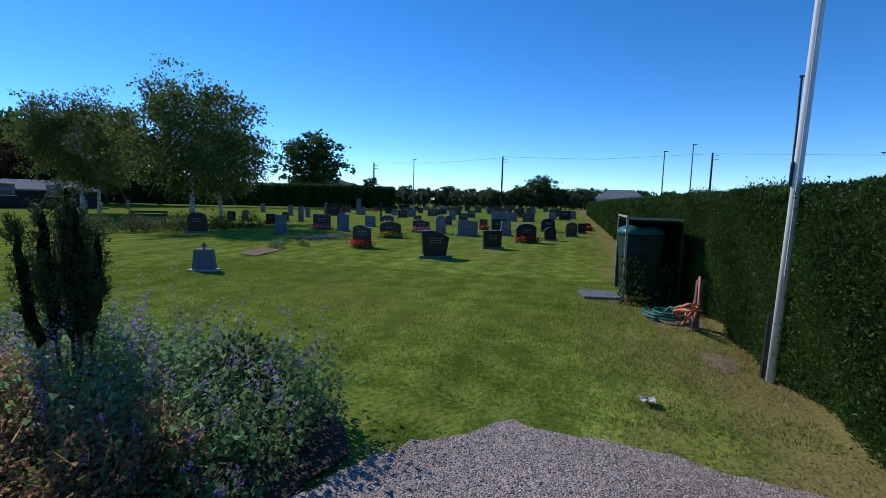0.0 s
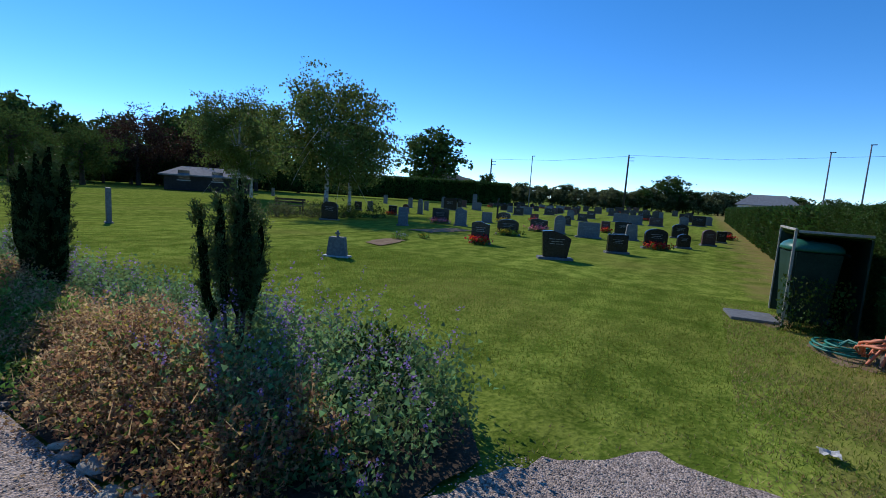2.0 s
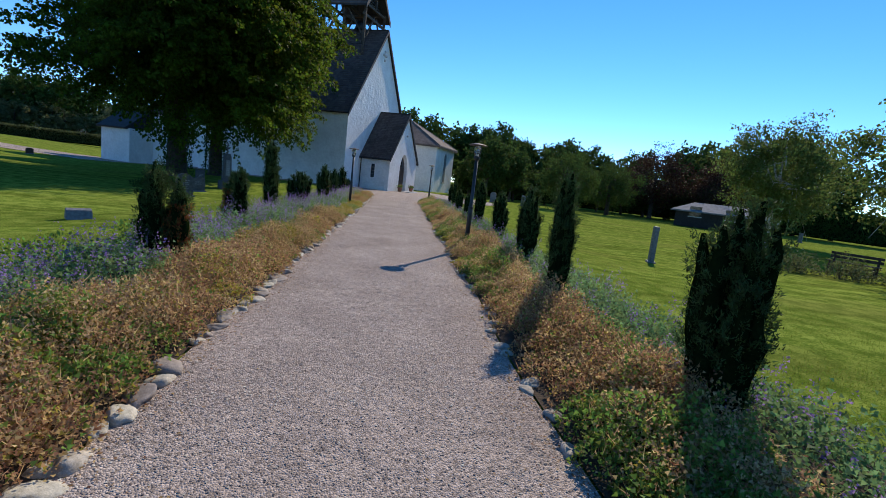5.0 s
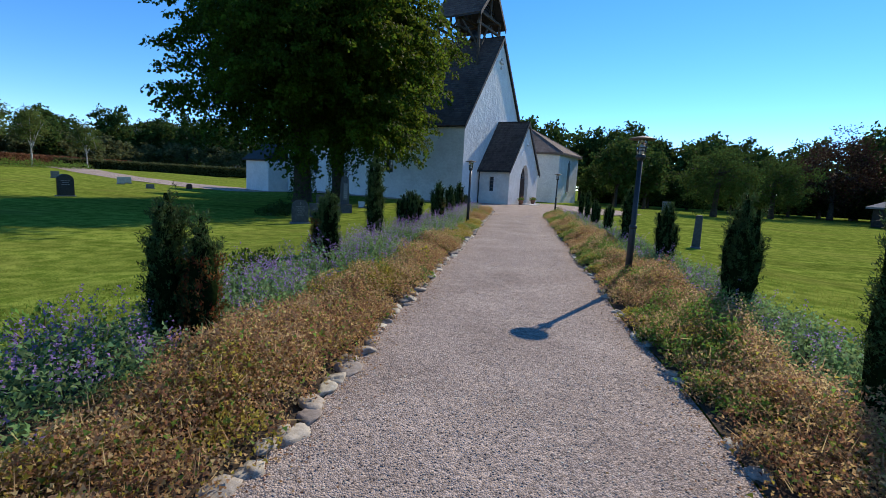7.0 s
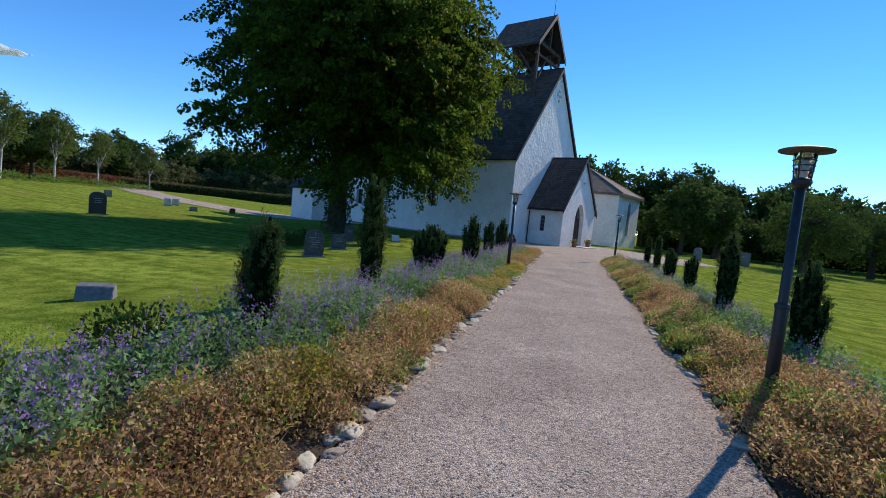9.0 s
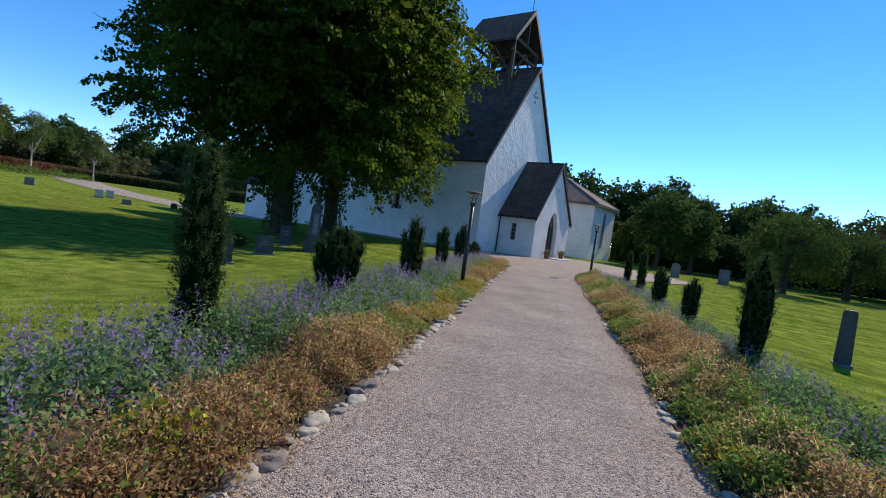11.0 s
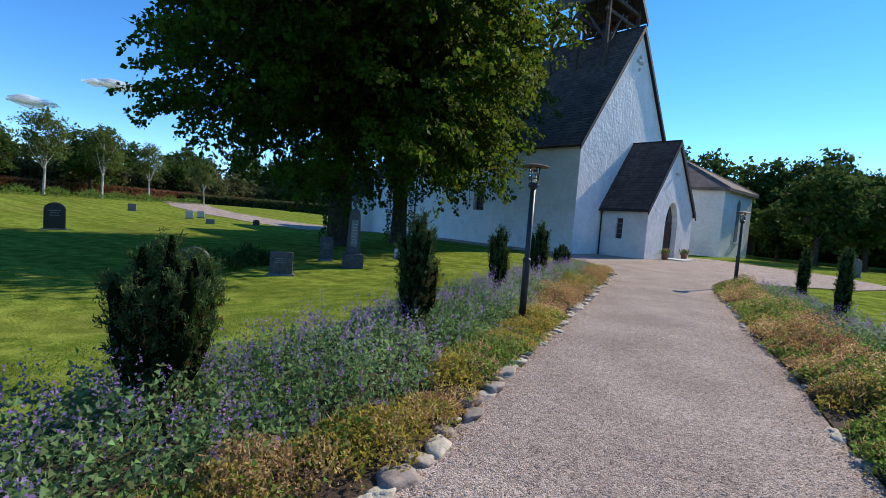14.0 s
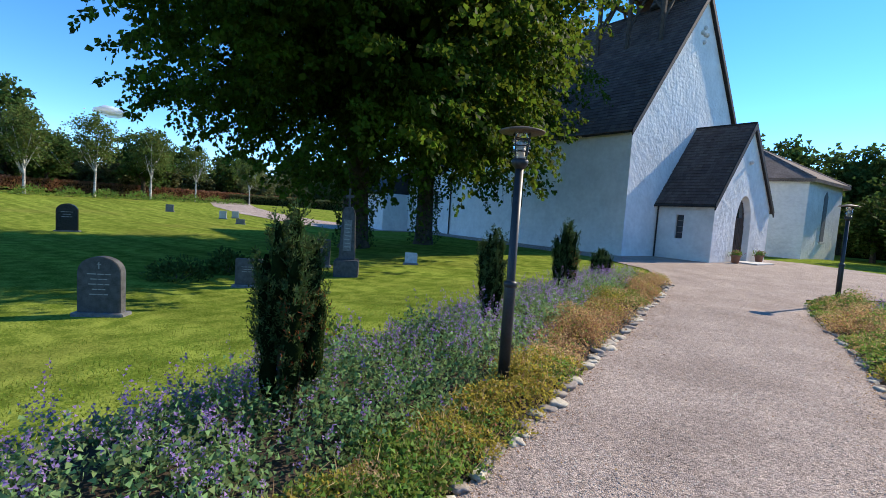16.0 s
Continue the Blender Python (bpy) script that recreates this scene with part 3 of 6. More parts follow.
# ---- columnar yews ----
def yew(name, groups, leaders, tall, spread, seed, bare=0.1, plump=0.1, brown=0.0):
    """An upright yew: steep leaders that open like a vase, each clothed in short upright sprigs of needles."""
    g = np.random.default_rng(seed)
    tree = empty(name)
    pts, dirs, hearts = [], [], []
    for gx, gy, share in groups:
        for k in range(leaders):
            a = 2.4 * k + g.uniform(-0.4, 0.4)
            off = spread * math.sqrt((k + 0.3) / leaders) * g.uniform(0.8, 1.1)
            h = tall * share * (1.0 if k == 0 else 1.0 - 0.5 * (off / spread) ** 1.4 * g.uniform(0.3, 1.0))
            way = np.array([math.cos(a), math.sin(a)])
            foot, mid, tip = way * off * 0.3, way * off * 0.9, way * off * g.uniform(0.85, 1.15)
            line = lambda f: np.concatenate([(foot * (1 - f) ** 2 + 2 * mid * f * (1 - f) + tip * f * f) + (gx, gy), [f * h]])
            low = bare * g.uniform(0.6, 1.35)
            shoots = int(24 + 40 * h * (1 - low))
            for f0 in g.uniform(low, 0.96, shoots):
                swell = plump * (0.35 + 0.75 * math.sin(math.pi * min(1.0, ((f0 - low) / (1 - low)) ** 0.75)) ** 0.6) * g.uniform(0.5, 1.05)
                b = g.uniform(0, 2 * math.pi)
                side = np.array([math.cos(b), math.sin(b), 0.0])
                p0 = line(f0) + side * swell * 0.45
                d = side * 0.5 + np.array([0, 0, 1.0])
                d = d / np.linalg.norm(d)
                m = 38
                f = g.uniform(0, 1, m)
                ln = g.uniform(0.05, 0.12)
                pts.append(p0 + d * (f * ln)[:, None] + side * (f * swell * 0.35)[:, None] + g.normal(size=(m, 3)) * 0.014)
                dirs.append(np.tile(d, (m, 1)))
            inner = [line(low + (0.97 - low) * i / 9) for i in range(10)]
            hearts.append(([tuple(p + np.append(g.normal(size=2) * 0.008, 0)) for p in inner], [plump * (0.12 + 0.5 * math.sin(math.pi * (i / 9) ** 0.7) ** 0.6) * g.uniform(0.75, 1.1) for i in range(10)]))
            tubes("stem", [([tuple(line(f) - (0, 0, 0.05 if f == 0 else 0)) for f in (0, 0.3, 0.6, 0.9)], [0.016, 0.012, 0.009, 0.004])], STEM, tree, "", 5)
    # near-black tubes along the leaders carry the shade between the sprigs
    tubes("shade_heart", hearts, INNER_SHADE, tree, "near-black heart with the inner foliage's shade in its colour", 7)
    C, D = np.concatenate(pts), np.concatenate(dirs)
    dead = np.zeros(len(C), bool)
    if brown:
        dead = (C[:, 2] < tall * 0.62) & (C[:, 0] > spread * 0.3) & (g.uniform(size=len(C)) < brown)
        quads("brown_spray", needles(C[dead], 0.036, 0.26, D[dead], 0.6, g), YEW_BROWN, tree, "scorched red-brown sprays")["kind"] = "stuff"
    quads("needle_spray", needles(C[~dead], 0.030, 0.28, D[~dead], 0.7, g), YEW_LEAF, tree)
    return tagged(tree, "dark green columnar yew standing in the planted bed", "yew", "yews along the path")


ONE = [(0, 0, 1.0)]
yew_slim = yew("columnar_yew", ONE, 9, 1.9, 0.17, 21, 0.05, 0.125)
yew_slim.matrix_basis = pose(2.27, 4.75, 0)
yew_wide = yew("columnar_yew", ONE, 11, 1.72, 0.25, 22, 0.1, 0.13)
yew_wide.matrix_basis = pose(2.45, 1.65, 0)
yew_bare = yew("columnar_yew", ONE, 9, 1.52, 0.3, 23, 0.42, 0.062)
yew_bare.matrix_basis = pose(2.5, -1.28, 0)
yew_bare["label"] = "dark vase-shaped yew with bare stems at its foot"
yew_low = yew("columnar_yew", ONE, 14, 1.36, 0.4, 24, 0.3, 0.12, 0.06)
yew_low.matrix_basis = pose(-3.37, 14.65, 0)
yew_low["label"] = "broad low yew with bare stems and a few brown sprays"
yew_twin = yew("columnar_yew", [(-0.12, 0, 1.0), (0.14, 0.05, 0.87)], 7, 1.42, 0.14, 25, 0.1, 0.12, 0.5)
yew_twin.matrix_basis = pose(-2.8, 4.75, 0)
yew_twin["label"] = "twin-topped yew with a scorched red-brown side"
yew_cone = yew("columnar_yew", ONE, 10, 1.66, 0.26, 26, 0.32, 0.105, 0.12)
yew_cone.matrix_basis = pose(-3.14, 17.75, 0)
yew_cone["label"] = "pointed yew with brown bare stems at its foot"


def more_yew(src, x, y, s, turn, w=1.0):
    ob = copy_thing(src, pose(x, y, 0, 0, 0, turn))
    ob.scale = (s * w, s * w, s)


more_yew(yew_twin, -3.3, 8.75, 0.98, 140)
more_yew(yew_slim, -3.5, 11.75, 1.1, 50, 1.15)
more_yew(yew_cone, -3.3, 21.3, 0.92, 100, 0.9)
more_yew(yew_cone, -3.45, 25.0, 1.02, 10)
more_yew(yew_low, -3.5, 28.2, 0.75, 80)
more_yew(yew_wide, 2.65, 7.85, 0.98, 120, 0.95)
more_yew(yew_wide, 2.95, 12.1, 0.85, 60)
more_yew(yew_slim, 2.85, 15.5, 0.95, 300)
more_yew(yew_wide, 2.85, 18.6, 0.68, 10)
more_yew(yew_wide, 2.72, 21.1, 0.72, 210)
more_yew(yew_slim, 2.8, 24.2, 0.85, 30)
more_yew(yew_slim, 2.95, 27.9, 0.8, 170)


# ---- lamp posts ----
def lamp_post():
    lamp = empty("path_lamp")
    lathe("pole", [(0.055, -0.2), (0.055, 1.0), (0.05, 1.02), (0.042, 1.06), (0.04, 2.12)], LAMP_METAL, lamp, 14)
    lathe("collar", [(0.058, 0.99), (0.064, 1.0), (0.064, 1.03), (0.05, 1.05)], LAMP_METAL, lamp, 14)
    lathe("lantern_base", [(0.04, 2.1), (0.075, 2.14), (0.08, 2.18), (0.06, 2.2)], LAMP_METAL, lamp, 16)
    g = lathe("lantern_glass", [(0.062, 2.2), (0.085, 2.42)], GLASS, lamp, 18, "clear glass cylinder")
    g.visible_shadow = False
    lathe("bulb", [(0.01, 2.2), (0.028, 2.22), (0.03, 2.32), (0.012, 2.36)], PALE_STONE, lamp, 10, "white bulb")
    for z, r in ((2.26, 0.078), (2.31, 0.083), (2.36, 0.088)):
        ring = [(r * math.cos(a * math.pi / 8), r * math.sin(a * math.pi / 8), z) for a in range(17)]
        tubes("guard_ring", [(ring, [0.006] * 17)], LAMP_METAL, lamp, "", 5)
    for k in range(4):
        a = math.pi / 4 + k * math.pi / 2
        tubes("guard_bar", [([(0.07 * math.cos(a), 0.07 * math.sin(a), 2.18), (0.093 * math.cos(a), 0.093 * math.sin(a), 2.44)], [0.008, 0.008])], LAMP_METAL, lamp, "", 5)
    lathe("cap", [(0.0, 2.425), (0.21, 2.435), (0.215, 2.447), (0.2, 2.455), (0.1, 2.48), (0.0, 2.5)], RUST_CAP, lamp, 28, "flat weathered metal disc cap")
    return tagged(lamp, "dark metal path lamp with glass lantern and disc cap", "lamp", "lamps along the path")


lamp = lamp_post()
lamp.matrix_basis = pose(1.7, 9.6, 0)
copy_thing(lamp, pose(-2.27, 19.61, 0, 0, 0, 30))
copy_thing(lamp, pose(1.7, 30.35, 0, 0, 0, 70))


# ---- church ----
CHURCH = pose(-3.268, 46.43, 0, 0, 0, 68.86)


def placed(ob):
    ob.matrix_basis = CHURCH
    return ob


def shingles(name, x_eave, z_eave, x_ridge, z_ridge, y0, y1, row, width, parent, seed):
    """Overlapping shingles on one slope, from the eave up to the ridge."""
    r = random.Random(seed)
    run = math.hypot(x_ridge - x_eave, z_ridge - z_eave)
    ux, uz = (x_ridge - x_eave) / run, (z_ridge - z_eave) / run
    nx, nz = (-uz, ux) if x_eave > 0 else (uz, -ux)
    if nz < 0:
        nx, nz = -nx, -nz
    V, F = [], []
    for i in range(int(run / row) + 1):
        y = y0 - r.uniform(0, width)
        while y < y1:
            a, b = max(y, y0), min(y + width * r.uniform(0.85, 1.15), y1)
            y = b + 0.008 if b > y else y + width
            if b - a < 0.04:
                continue
            s0, s1 = i * row - r.uniform(0, 0.02), min(i * row + row * 1.25, run)
            t0, t1 = 0.035 + r.uniform(0, 0.015), 0.01
            k = len(V)
            for s, t in ((s0, 0), (s0, t0), (s1, t1)):
                for yy in (a, b):
                    V.append((x_eave + ux * s + nx * t, yy, z_eave + uz * s + nz * t))
            F += [(k, k + 1, k + 3, k + 2), (k + 2, k + 3, k + 5, k + 4), (k, k + 2, k + 4), (k + 1, k + 5, k + 3)]
    ob = link_mesh(name, V, F, SHINGLE, parent)
    ob["kind"] = "stuff"
    return ob


def gable_roof(parent, half, z_eave, z_ridge, y0, y1, row, width, seed):
    for side in (-1, 1):
        prism("roof", [(side * half, z_eave - 0.1), (side * half, z_eave), (0, z_ridge), (0, z_ridge - 0.22)], y0, y1, ROOF_DARK, parent, "dark boarded roof slope")
        shingles("shingles", side * half, z_eave + 0.005, 0, z_ridge + 0.005, y0, y1, row, width, parent, seed + side)
        for y in (y0 - 0.06, y1):
            prism("barge_board", [(side * (half + 0.05), z_eave - 0.28), (side * (half + 0.05), z_eave + 0.05), (0, z_ridge + 0.07), (0, z_ridge - 0.32)], y, y + 0.06, ROOF_DARK, parent, "dark barge board")
    bm = bmesh.new()
    box(bm, -0.09, 0.09, y0 - 0.05, y1 + 0.05, z_ridge - 0.02, z_ridge + 0.07, 0.02)
    part("ridge", bm, ROOF_DARK, parent)


def pointed_opening(cx, half, z0, spring, top, n=7):
    """The outline of a pointed arch, from its right foot over the top to its left foot."""
    pts = [(cx + half, z0), (cx + half, spring)]
    for i in range(1, n):
        a = i / n
        pts.append((cx + half * (1 - a ** 1.7), spring + (top - spring) * math.sin(a * math.pi / 2)))
    pts.append((cx, top))
    pts += [(2 * cx - x, z) for x, z in reversed(pts[:-1])]
    return pts


def side_wall(name, x0, x1, y0, y1, z1, mat, parent, holes):
    """A long wall pierced by oblong openings given as y, width, sill and head."""
    y = y0
    for cy, w, s, h in sorted(holes):
        box_part(name, x0, x1, y, cy - w / 2, -0.3, z1, mat, parent)
        box_part(name, x0, x1, cy - w / 2, cy + w / 2, -0.3, s, mat, parent)
        box_part(name, x0, x1, cy - w / 2, cy + w / 2, h, z1, mat, parent)
        y = cy + w / 2
    box_part(name, x0, x1, y, y1, -0.3, z1, mat, parent)


def side_window(parent, x, y, w, s, h, cols, rows):
    win = box_part("window", x, x + 0.03, y - w / 2, y + w / 2, s, h, DARK_GLASS, parent, 0, "small-paned window in a deep reveal")
    for k in range(cols + 1):
        yy = y - w / 2 + w * k / cols
        box_part("glazing_bar", x - 0.04, x - 0.002, yy - 0.025, yy + 0.025, s, h, TIMBER, win)
    for k in range(rows + 1):
        zz = s + (h - s) * k / rows
        box_part("glazing_bar", x - 0.035, x - 0.003, y - w / 2, y + w / 2, zz - 0.02, zz + 0.02, TIMBER, win)
    return win


def make_church():
    ch = placed(tagged(empty("church"), "white rendered church with steep dark shingled roof", "church", kind="structure"))
    # nave
    for y in (0.0, 14.9):
        prism("gable_wall", [(-6.18, -0.3), (6.18, -0.3), (6.18, 6.4), (0, 14.8), (-6.18, 6.4)], y, y + 0.9, PLASTER, ch, "rough whitewashed gable wall")
    side_wall("nave_wall", -6.18, -5.28, 0.9, 14.9, 6.35, PLASTER, ch, [(7.8, 1.0, 2.3, 4.3)])
    side_wall("nave_wall", 5.28, 6.18, 0.9, 14.9, 6.35, PLASTER, ch, [])
    side_window(ch, -5.78, 7.8, 1.0, 2.3, 4.3, 3, 6)
    gable_roof(ch, 6.45, 6.36, 15.08, -0.15, 16.0, 0.26, 0.3, 41)
    # chancel and low annex
    prism("gable_wall", [(-5.0, -0.3), (5.0, -0.3), (5.0, 5.0), (0, 11.5), (-5.0, 5.0)], 22.0, 22.8, PLASTER, ch)
    side_wall("chancel_wall", -5.0, -4.2, 15.8, 22.0, 4.95, PLASTER, ch, [(18.6, 0.9, 1.9, 3.4)])
    side_wall("chancel_wall", 4.2, 5.0, 15.8, 22.0, 4.95, PLASTER, ch, [])
    for y in (18.6,):
        side_window(ch, -4.65, y, 0.9, 1.9, 3.4, 2, 4)
    gable_roof(ch, 5.25, 4.85, 11.75, 16.0, 23.0, 0.26, 0.3, 44)
    box_part("annex_wall", -7.6, -3.0, 22.8, 26.5, -0.3, 3.0, PLASTER, ch, 0.02)
    prism("annex_roof", [(-7.9, 2.9), (-7.9, 3.05), (-5.3, 4.9), (-2.7, 3.05), (-2.7, 2.9)], 23.02, 26.8, ROOF_DARK, ch)
    # porch
    po = 0.3
    porch = empty("porch")
    porch.parent = ch
    porch.location = (po, 0, 0)
    front = [(-3.46, -0.3)] + list(reversed(pointed_opening(0.0, 0.98, -0.3, 2.0, 3.6))) + [(3.46, -0.3), (3.46, 3.1), (0, 7.25), (-3.46, 3.1)]
    prism("porch_front", front, -3.0, -2.55, BRICKWHITE, porch, "whitewashed brick porch front with a pointed arch")
    side_wall("porch_wall", -3.46, -3.06, -2.55, 0.0, 3.05, BRICKWHITE, porch, [(-1.3, 0.42, 1.1, 2.35)])
    side_wall("porch_wall", 3.06, 3.46, -2.55, 0.0, 3.05, BRICKWHITE, porch, [])
    win = side_window(ch, -3.28 + po, -1.3, 0.42, 1.1, 2.35, 1, 4)
    gable_roof(porch, 3.71, 2.9, 7.47, -3.1, 0.0, 0.22, 0.2, 47)
    door = prism("porch_door", list(reversed(pointed_opening(po, 0.97, 0.0, 2.0, 3.55))), -2.66, -2.58, DOOR_WOOD, ch, "brown boarded pointed double door")
    for k in range(-4, 5):
        box_part("board", po + k * 0.205 - 0.09, po + k * 0.205 + 0.09, -2.7, -2.662, 0.06, 2.0 + 0.3 * (4 - abs(k)) ** 0.5, DOOR_WOOD, door)
    prism("fanlight", list(reversed(pointed_opening(po, 0.55, 2.4, 2.65, 3.25))), -2.705, -2.69, DARK_GLASS, door, "small leaded light over the door")
    box_part("latch", po + 0.05, po + 0.11, -2.73, -2.7, 1.0, 1.2, LAMP_METAL, door)
    ball = bmesh.new()
    bmesh.ops.create_uvsphere(ball, u_segments=12, v_segments=8, radius=0.11, matrix=Matrix.Translation((po, -3.1, 5.4)))
    part("wall_lamp", ball, PALE_STONE, ch, "small white globe lamp above the door", True)
    tubes("downpipe", [([(-3.66 + po, -0.2, 2.85), (-3.56 + po, -0.12, 2.55), (-3.56 + po, -0.12, 0.0)], [0.045, 0.045, 0.045])], ROOF_DARK, ch, "dark downpipe")
    tubes("gutter", [([(-3.78 + po, -3.15, 2.82), (-3.78 + po, 0.0, 2.8)], [0.06, 0.06])], ROOF_DARK, ch)
    tubes("downpipe", [([(-6.35, 14.8, 6.2), (-6.26, 14.8, 5.8), (-6.26, 14.8, 0.0)], [0.05, 0.05, 0.05])], ROOF_DARK, ch)
    # gable ornament: a small relief cross
    for dx, dz in ((0, 0.38), (0, 0), (-0.3, 0.05), (0.3, 0.05), (0, -0.42)):
        b = bmesh.new()
        bmesh.ops.create_uvsphere(b, u_segments=10, v_segments=6, radius=0.13, matrix=Matrix.Translation((dx, -0.03, 12.75 + dz)))
        part("cross_boss", b, PALE_STONE, ch, "", True)
    # open timber belfry astride the ridge
    y0, y1, h = 1.3, 5.6, 2.05
    for y in (y0, (y0 + y1) / 2, y1):
        for s in (-1, 1):
            box_part("post", s * h - 0.11, s * h + 0.11, y, y + 0.22, 11.9, 17.0, BELFRY_WOOD, ch, 0.015, "dark weathered timber post")
            tubes("brace", [([(s * h, y + 0.11, 13.4), (s * 0.2, y + 0.11, 16.2)], [0.09, 0.09])], BELFRY_WOOD, ch, "", 4)
        for z in (15.75, 16.75):
            box_part("tie_beam", -h - 0.35, h + 0.35, y + 0.02, y + 0.2, z, z + 0.24, BELFRY_WOOD, ch, 0.015)
        box_part("king_post", -0.09, 0.09, y + 0.02, y + 0.2, 16.9, 19.2, BELFRY_WOOD, ch)
    for s in (-1, 1):
        box_part("wall_plate", s * h - 0.12, s * h + 0.12, y0, y1 + 0.2, 16.95, 17.15, BELFRY_WOOD, ch)
        tubes("brace", [([(s * h, y0 + 0.2, 14.0), (s * h, (y0 + y1) / 2, 16.7)], [0.09, 0.09])], BELFRY_WOOD, ch, "", 4)
        tubes("brace", [([(s * h, y1, 14.0), (s * h, (y0 + y1) / 2, 16.7)], [0.09, 0.09])], BELFRY_WOOD, ch, "", 4)
    for k in range(9):
        z = 17.1 + k * 0.26
        w = 2.35 * (19.6 - z) / 2.7
        box_part("louvre", -w, w, y0 + 0.5, y0 + 0.58, z, z + 0.14, ROOF_DARK, ch)
    for s in (-1, 1):
        prism("belfry_roof", [(s * 2.65, 16.45), (s * 2.65, 16.6), (0, 19.75), (0, 19.5)], y0 - 0.25, y1 + 0.45, ROOF_DARK, ch)
        shingles("shingles", s * 2.65, 16.61, 0, 19.76, y0 - 0.25, y1 + 0.45, 0.36, 0.34, ch, 60 + s)
        prism("barge_board", [(s * 2.72, 16.25), (s * 2.72, 16.65), (0, 19.85), (0, 19.4)], y0 - 0.33, y0 - 0.25, ROOF_DARK, ch)
    lathe("bell", [(0.1, 15.6), (0.28, 15.5), (0.36, 15.1), (0.5, 14.7)], LAMP_METAL, ch, 16, "dark bronze bell").location = (0, 3.0, 0.4)
    tubes("finial", [([(0, y0, 19.6), (0, y0, 21.3)], [0.03, 0.02]), ([(-0.28, y0, 20.8), (0.28, y0, 20.8)], [0.02, 0.02])], LAMP_METAL, ch, "thin iron cross on the belfry", 5)
    return ch


make_church()


def make_chapel():
    """Octagonal whitewashed chapel behind the porch."""
    ob = tagged(empty("chapel"), "white octagonal chapel with a low hipped slate roof", "chapel", kind="structure")
    P = [(-3.6, 58.2), (3.4, 57.6), (6.15, 64.0), (3.6, 70.5), (-5.0, 71.0), (-8.0, 64.5)]
    c = Vector((-0.5, 64.0, 9.3))
    for i, (x, y) in enumerate(P):
        x2, y2 = P[(i + 1) % len(P)]
        d = Vector((x2 - x, y2 - y, 0))
        inward = Vector((-d.y, d.x, 0)).normalized() * 0.5
        a, b = Vector((x, y, -0.3)), Vector((x2, y2, -0.3))
        up = Vector((0, 0, 6.1))
        V = [a, b, b + inward, a + inward, a + up, b + up, b + inward + up, a + inward + up]
        link_mesh("wall", V, [(0, 1, 5, 4), (1, 2, 6, 5), (2, 3, 7, 6), (3, 0, 4, 7), (4, 5, 6, 7)], BRICKWHITE if i == 1 else PLASTER, ob)
        k = 1.07
        e0 = Vector((c.x + (x - c.x) * k, c.y + (y - c.y) * k, 5.75))
        e1 = Vector((c.x + (x2 - c.x) * k, c.y + (y2 - c.y) * k, 5.75))
        link_mesh("roof", [e0, e1, c, e0 - Vector((0, 0, 0.25)), e1 - Vector((0, 0, 0.25))], [(0, 1, 2), (3, 4, 1, 0), (4, 3, 2)], CHAPEL_ROOF, ob, "weathered shingle slope")
        tubes("hip", [([e0 + Vector((0, 0, 0.03)), c], [0.06, 0.06])], TIMBER, ob, "pale metal hip", 5)
        if i == 1:
            n = -inward.normalized()
            m = a.lerp(b, 0.5)
            t = d.normalized()
            W = [m - t * 0.35 + n * 0.01 + Vector((0, 0, 1.6)), m + t * 0.35 + n * 0.01 + Vector((0, 0, 1.6)), m + t * 0.35 + n * 0.01 + Vector((0, 0, 5.0)), m + n * 0.01 + Vector((0, 0, 5.4)), m - t * 0.35 + n * 0.01 + Vector((0, 0, 5.0))]
            link_mesh("window", W + [p + n * 0.04 for p in W], [(0, 1, 2, 3, 4), (5, 6, 7, 8, 9), (0, 1, 6, 5), (1, 2, 7, 6), (4, 0, 5, 9)], GREY_STONE, ob, "tall narrow grey window")
            S = [m - t * 0.5 + n * s + Vector((0, 0, z)) for s, z in ((0, 1.45), (0.12, 1.45), (0.12, 1.58), (0, 1.6))]
            link_mesh("window_sill", S + [p + t for p in S], [(0, 1, 2, 3), (4, 5, 6, 7), (0, 1, 5, 4), (1, 2, 6, 5), (2, 3, 7, 6)], PALE_STONE, ob)


make_chapel()
doorstep = placed(tagged(empty("doorstep"), "pale stone slab before the porch door", "step", kind="structure"))
prism("slab", [(-0.8, -0.05), (1.5, -0.05), (1.5, 0.07), (-0.8, 0.07)], -4.3, -3.02, PALE_STONE, doorstep, "", 0.015)


def flower_pot(x, y, seed):
    g = np.random.default_rng(seed)
    pot = empty("flower_pot")
    lathe("pot", [(0.15, 0.0), (0.22, 0.36), (0.25, 0.38), (0.25, 0.44), (0.2, 0.44), (0.18, 0.38)], TERRACOTTA, pot, 16)
    C = g.normal(size=(500, 3)) * (0.13, 0.13, 0.08) + (0, 0, 0.52)
    quads("plant", leaves(C, 0.07, 0.6, (0, 0, 0.4), 1, g), GREEN_LEAF, pot)["kind"] = "stuff"
    quads("blossom", leaves(C[:120] + (0, 0, 0.05), 0.04, 0.8, (0, 0, 0.6), 1, g), PINK_FLOWER, pot)
    pot.matrix_basis = CHURCH @ pose(x, y, 0.0)
    return tagged(pot, "terracotta pot of pink flowers beside the porch door", "flower pot", "pots at the door")


flower_pot(-1.15, -3.4, 1)
flower_pot(1.9, -3.4, 2)


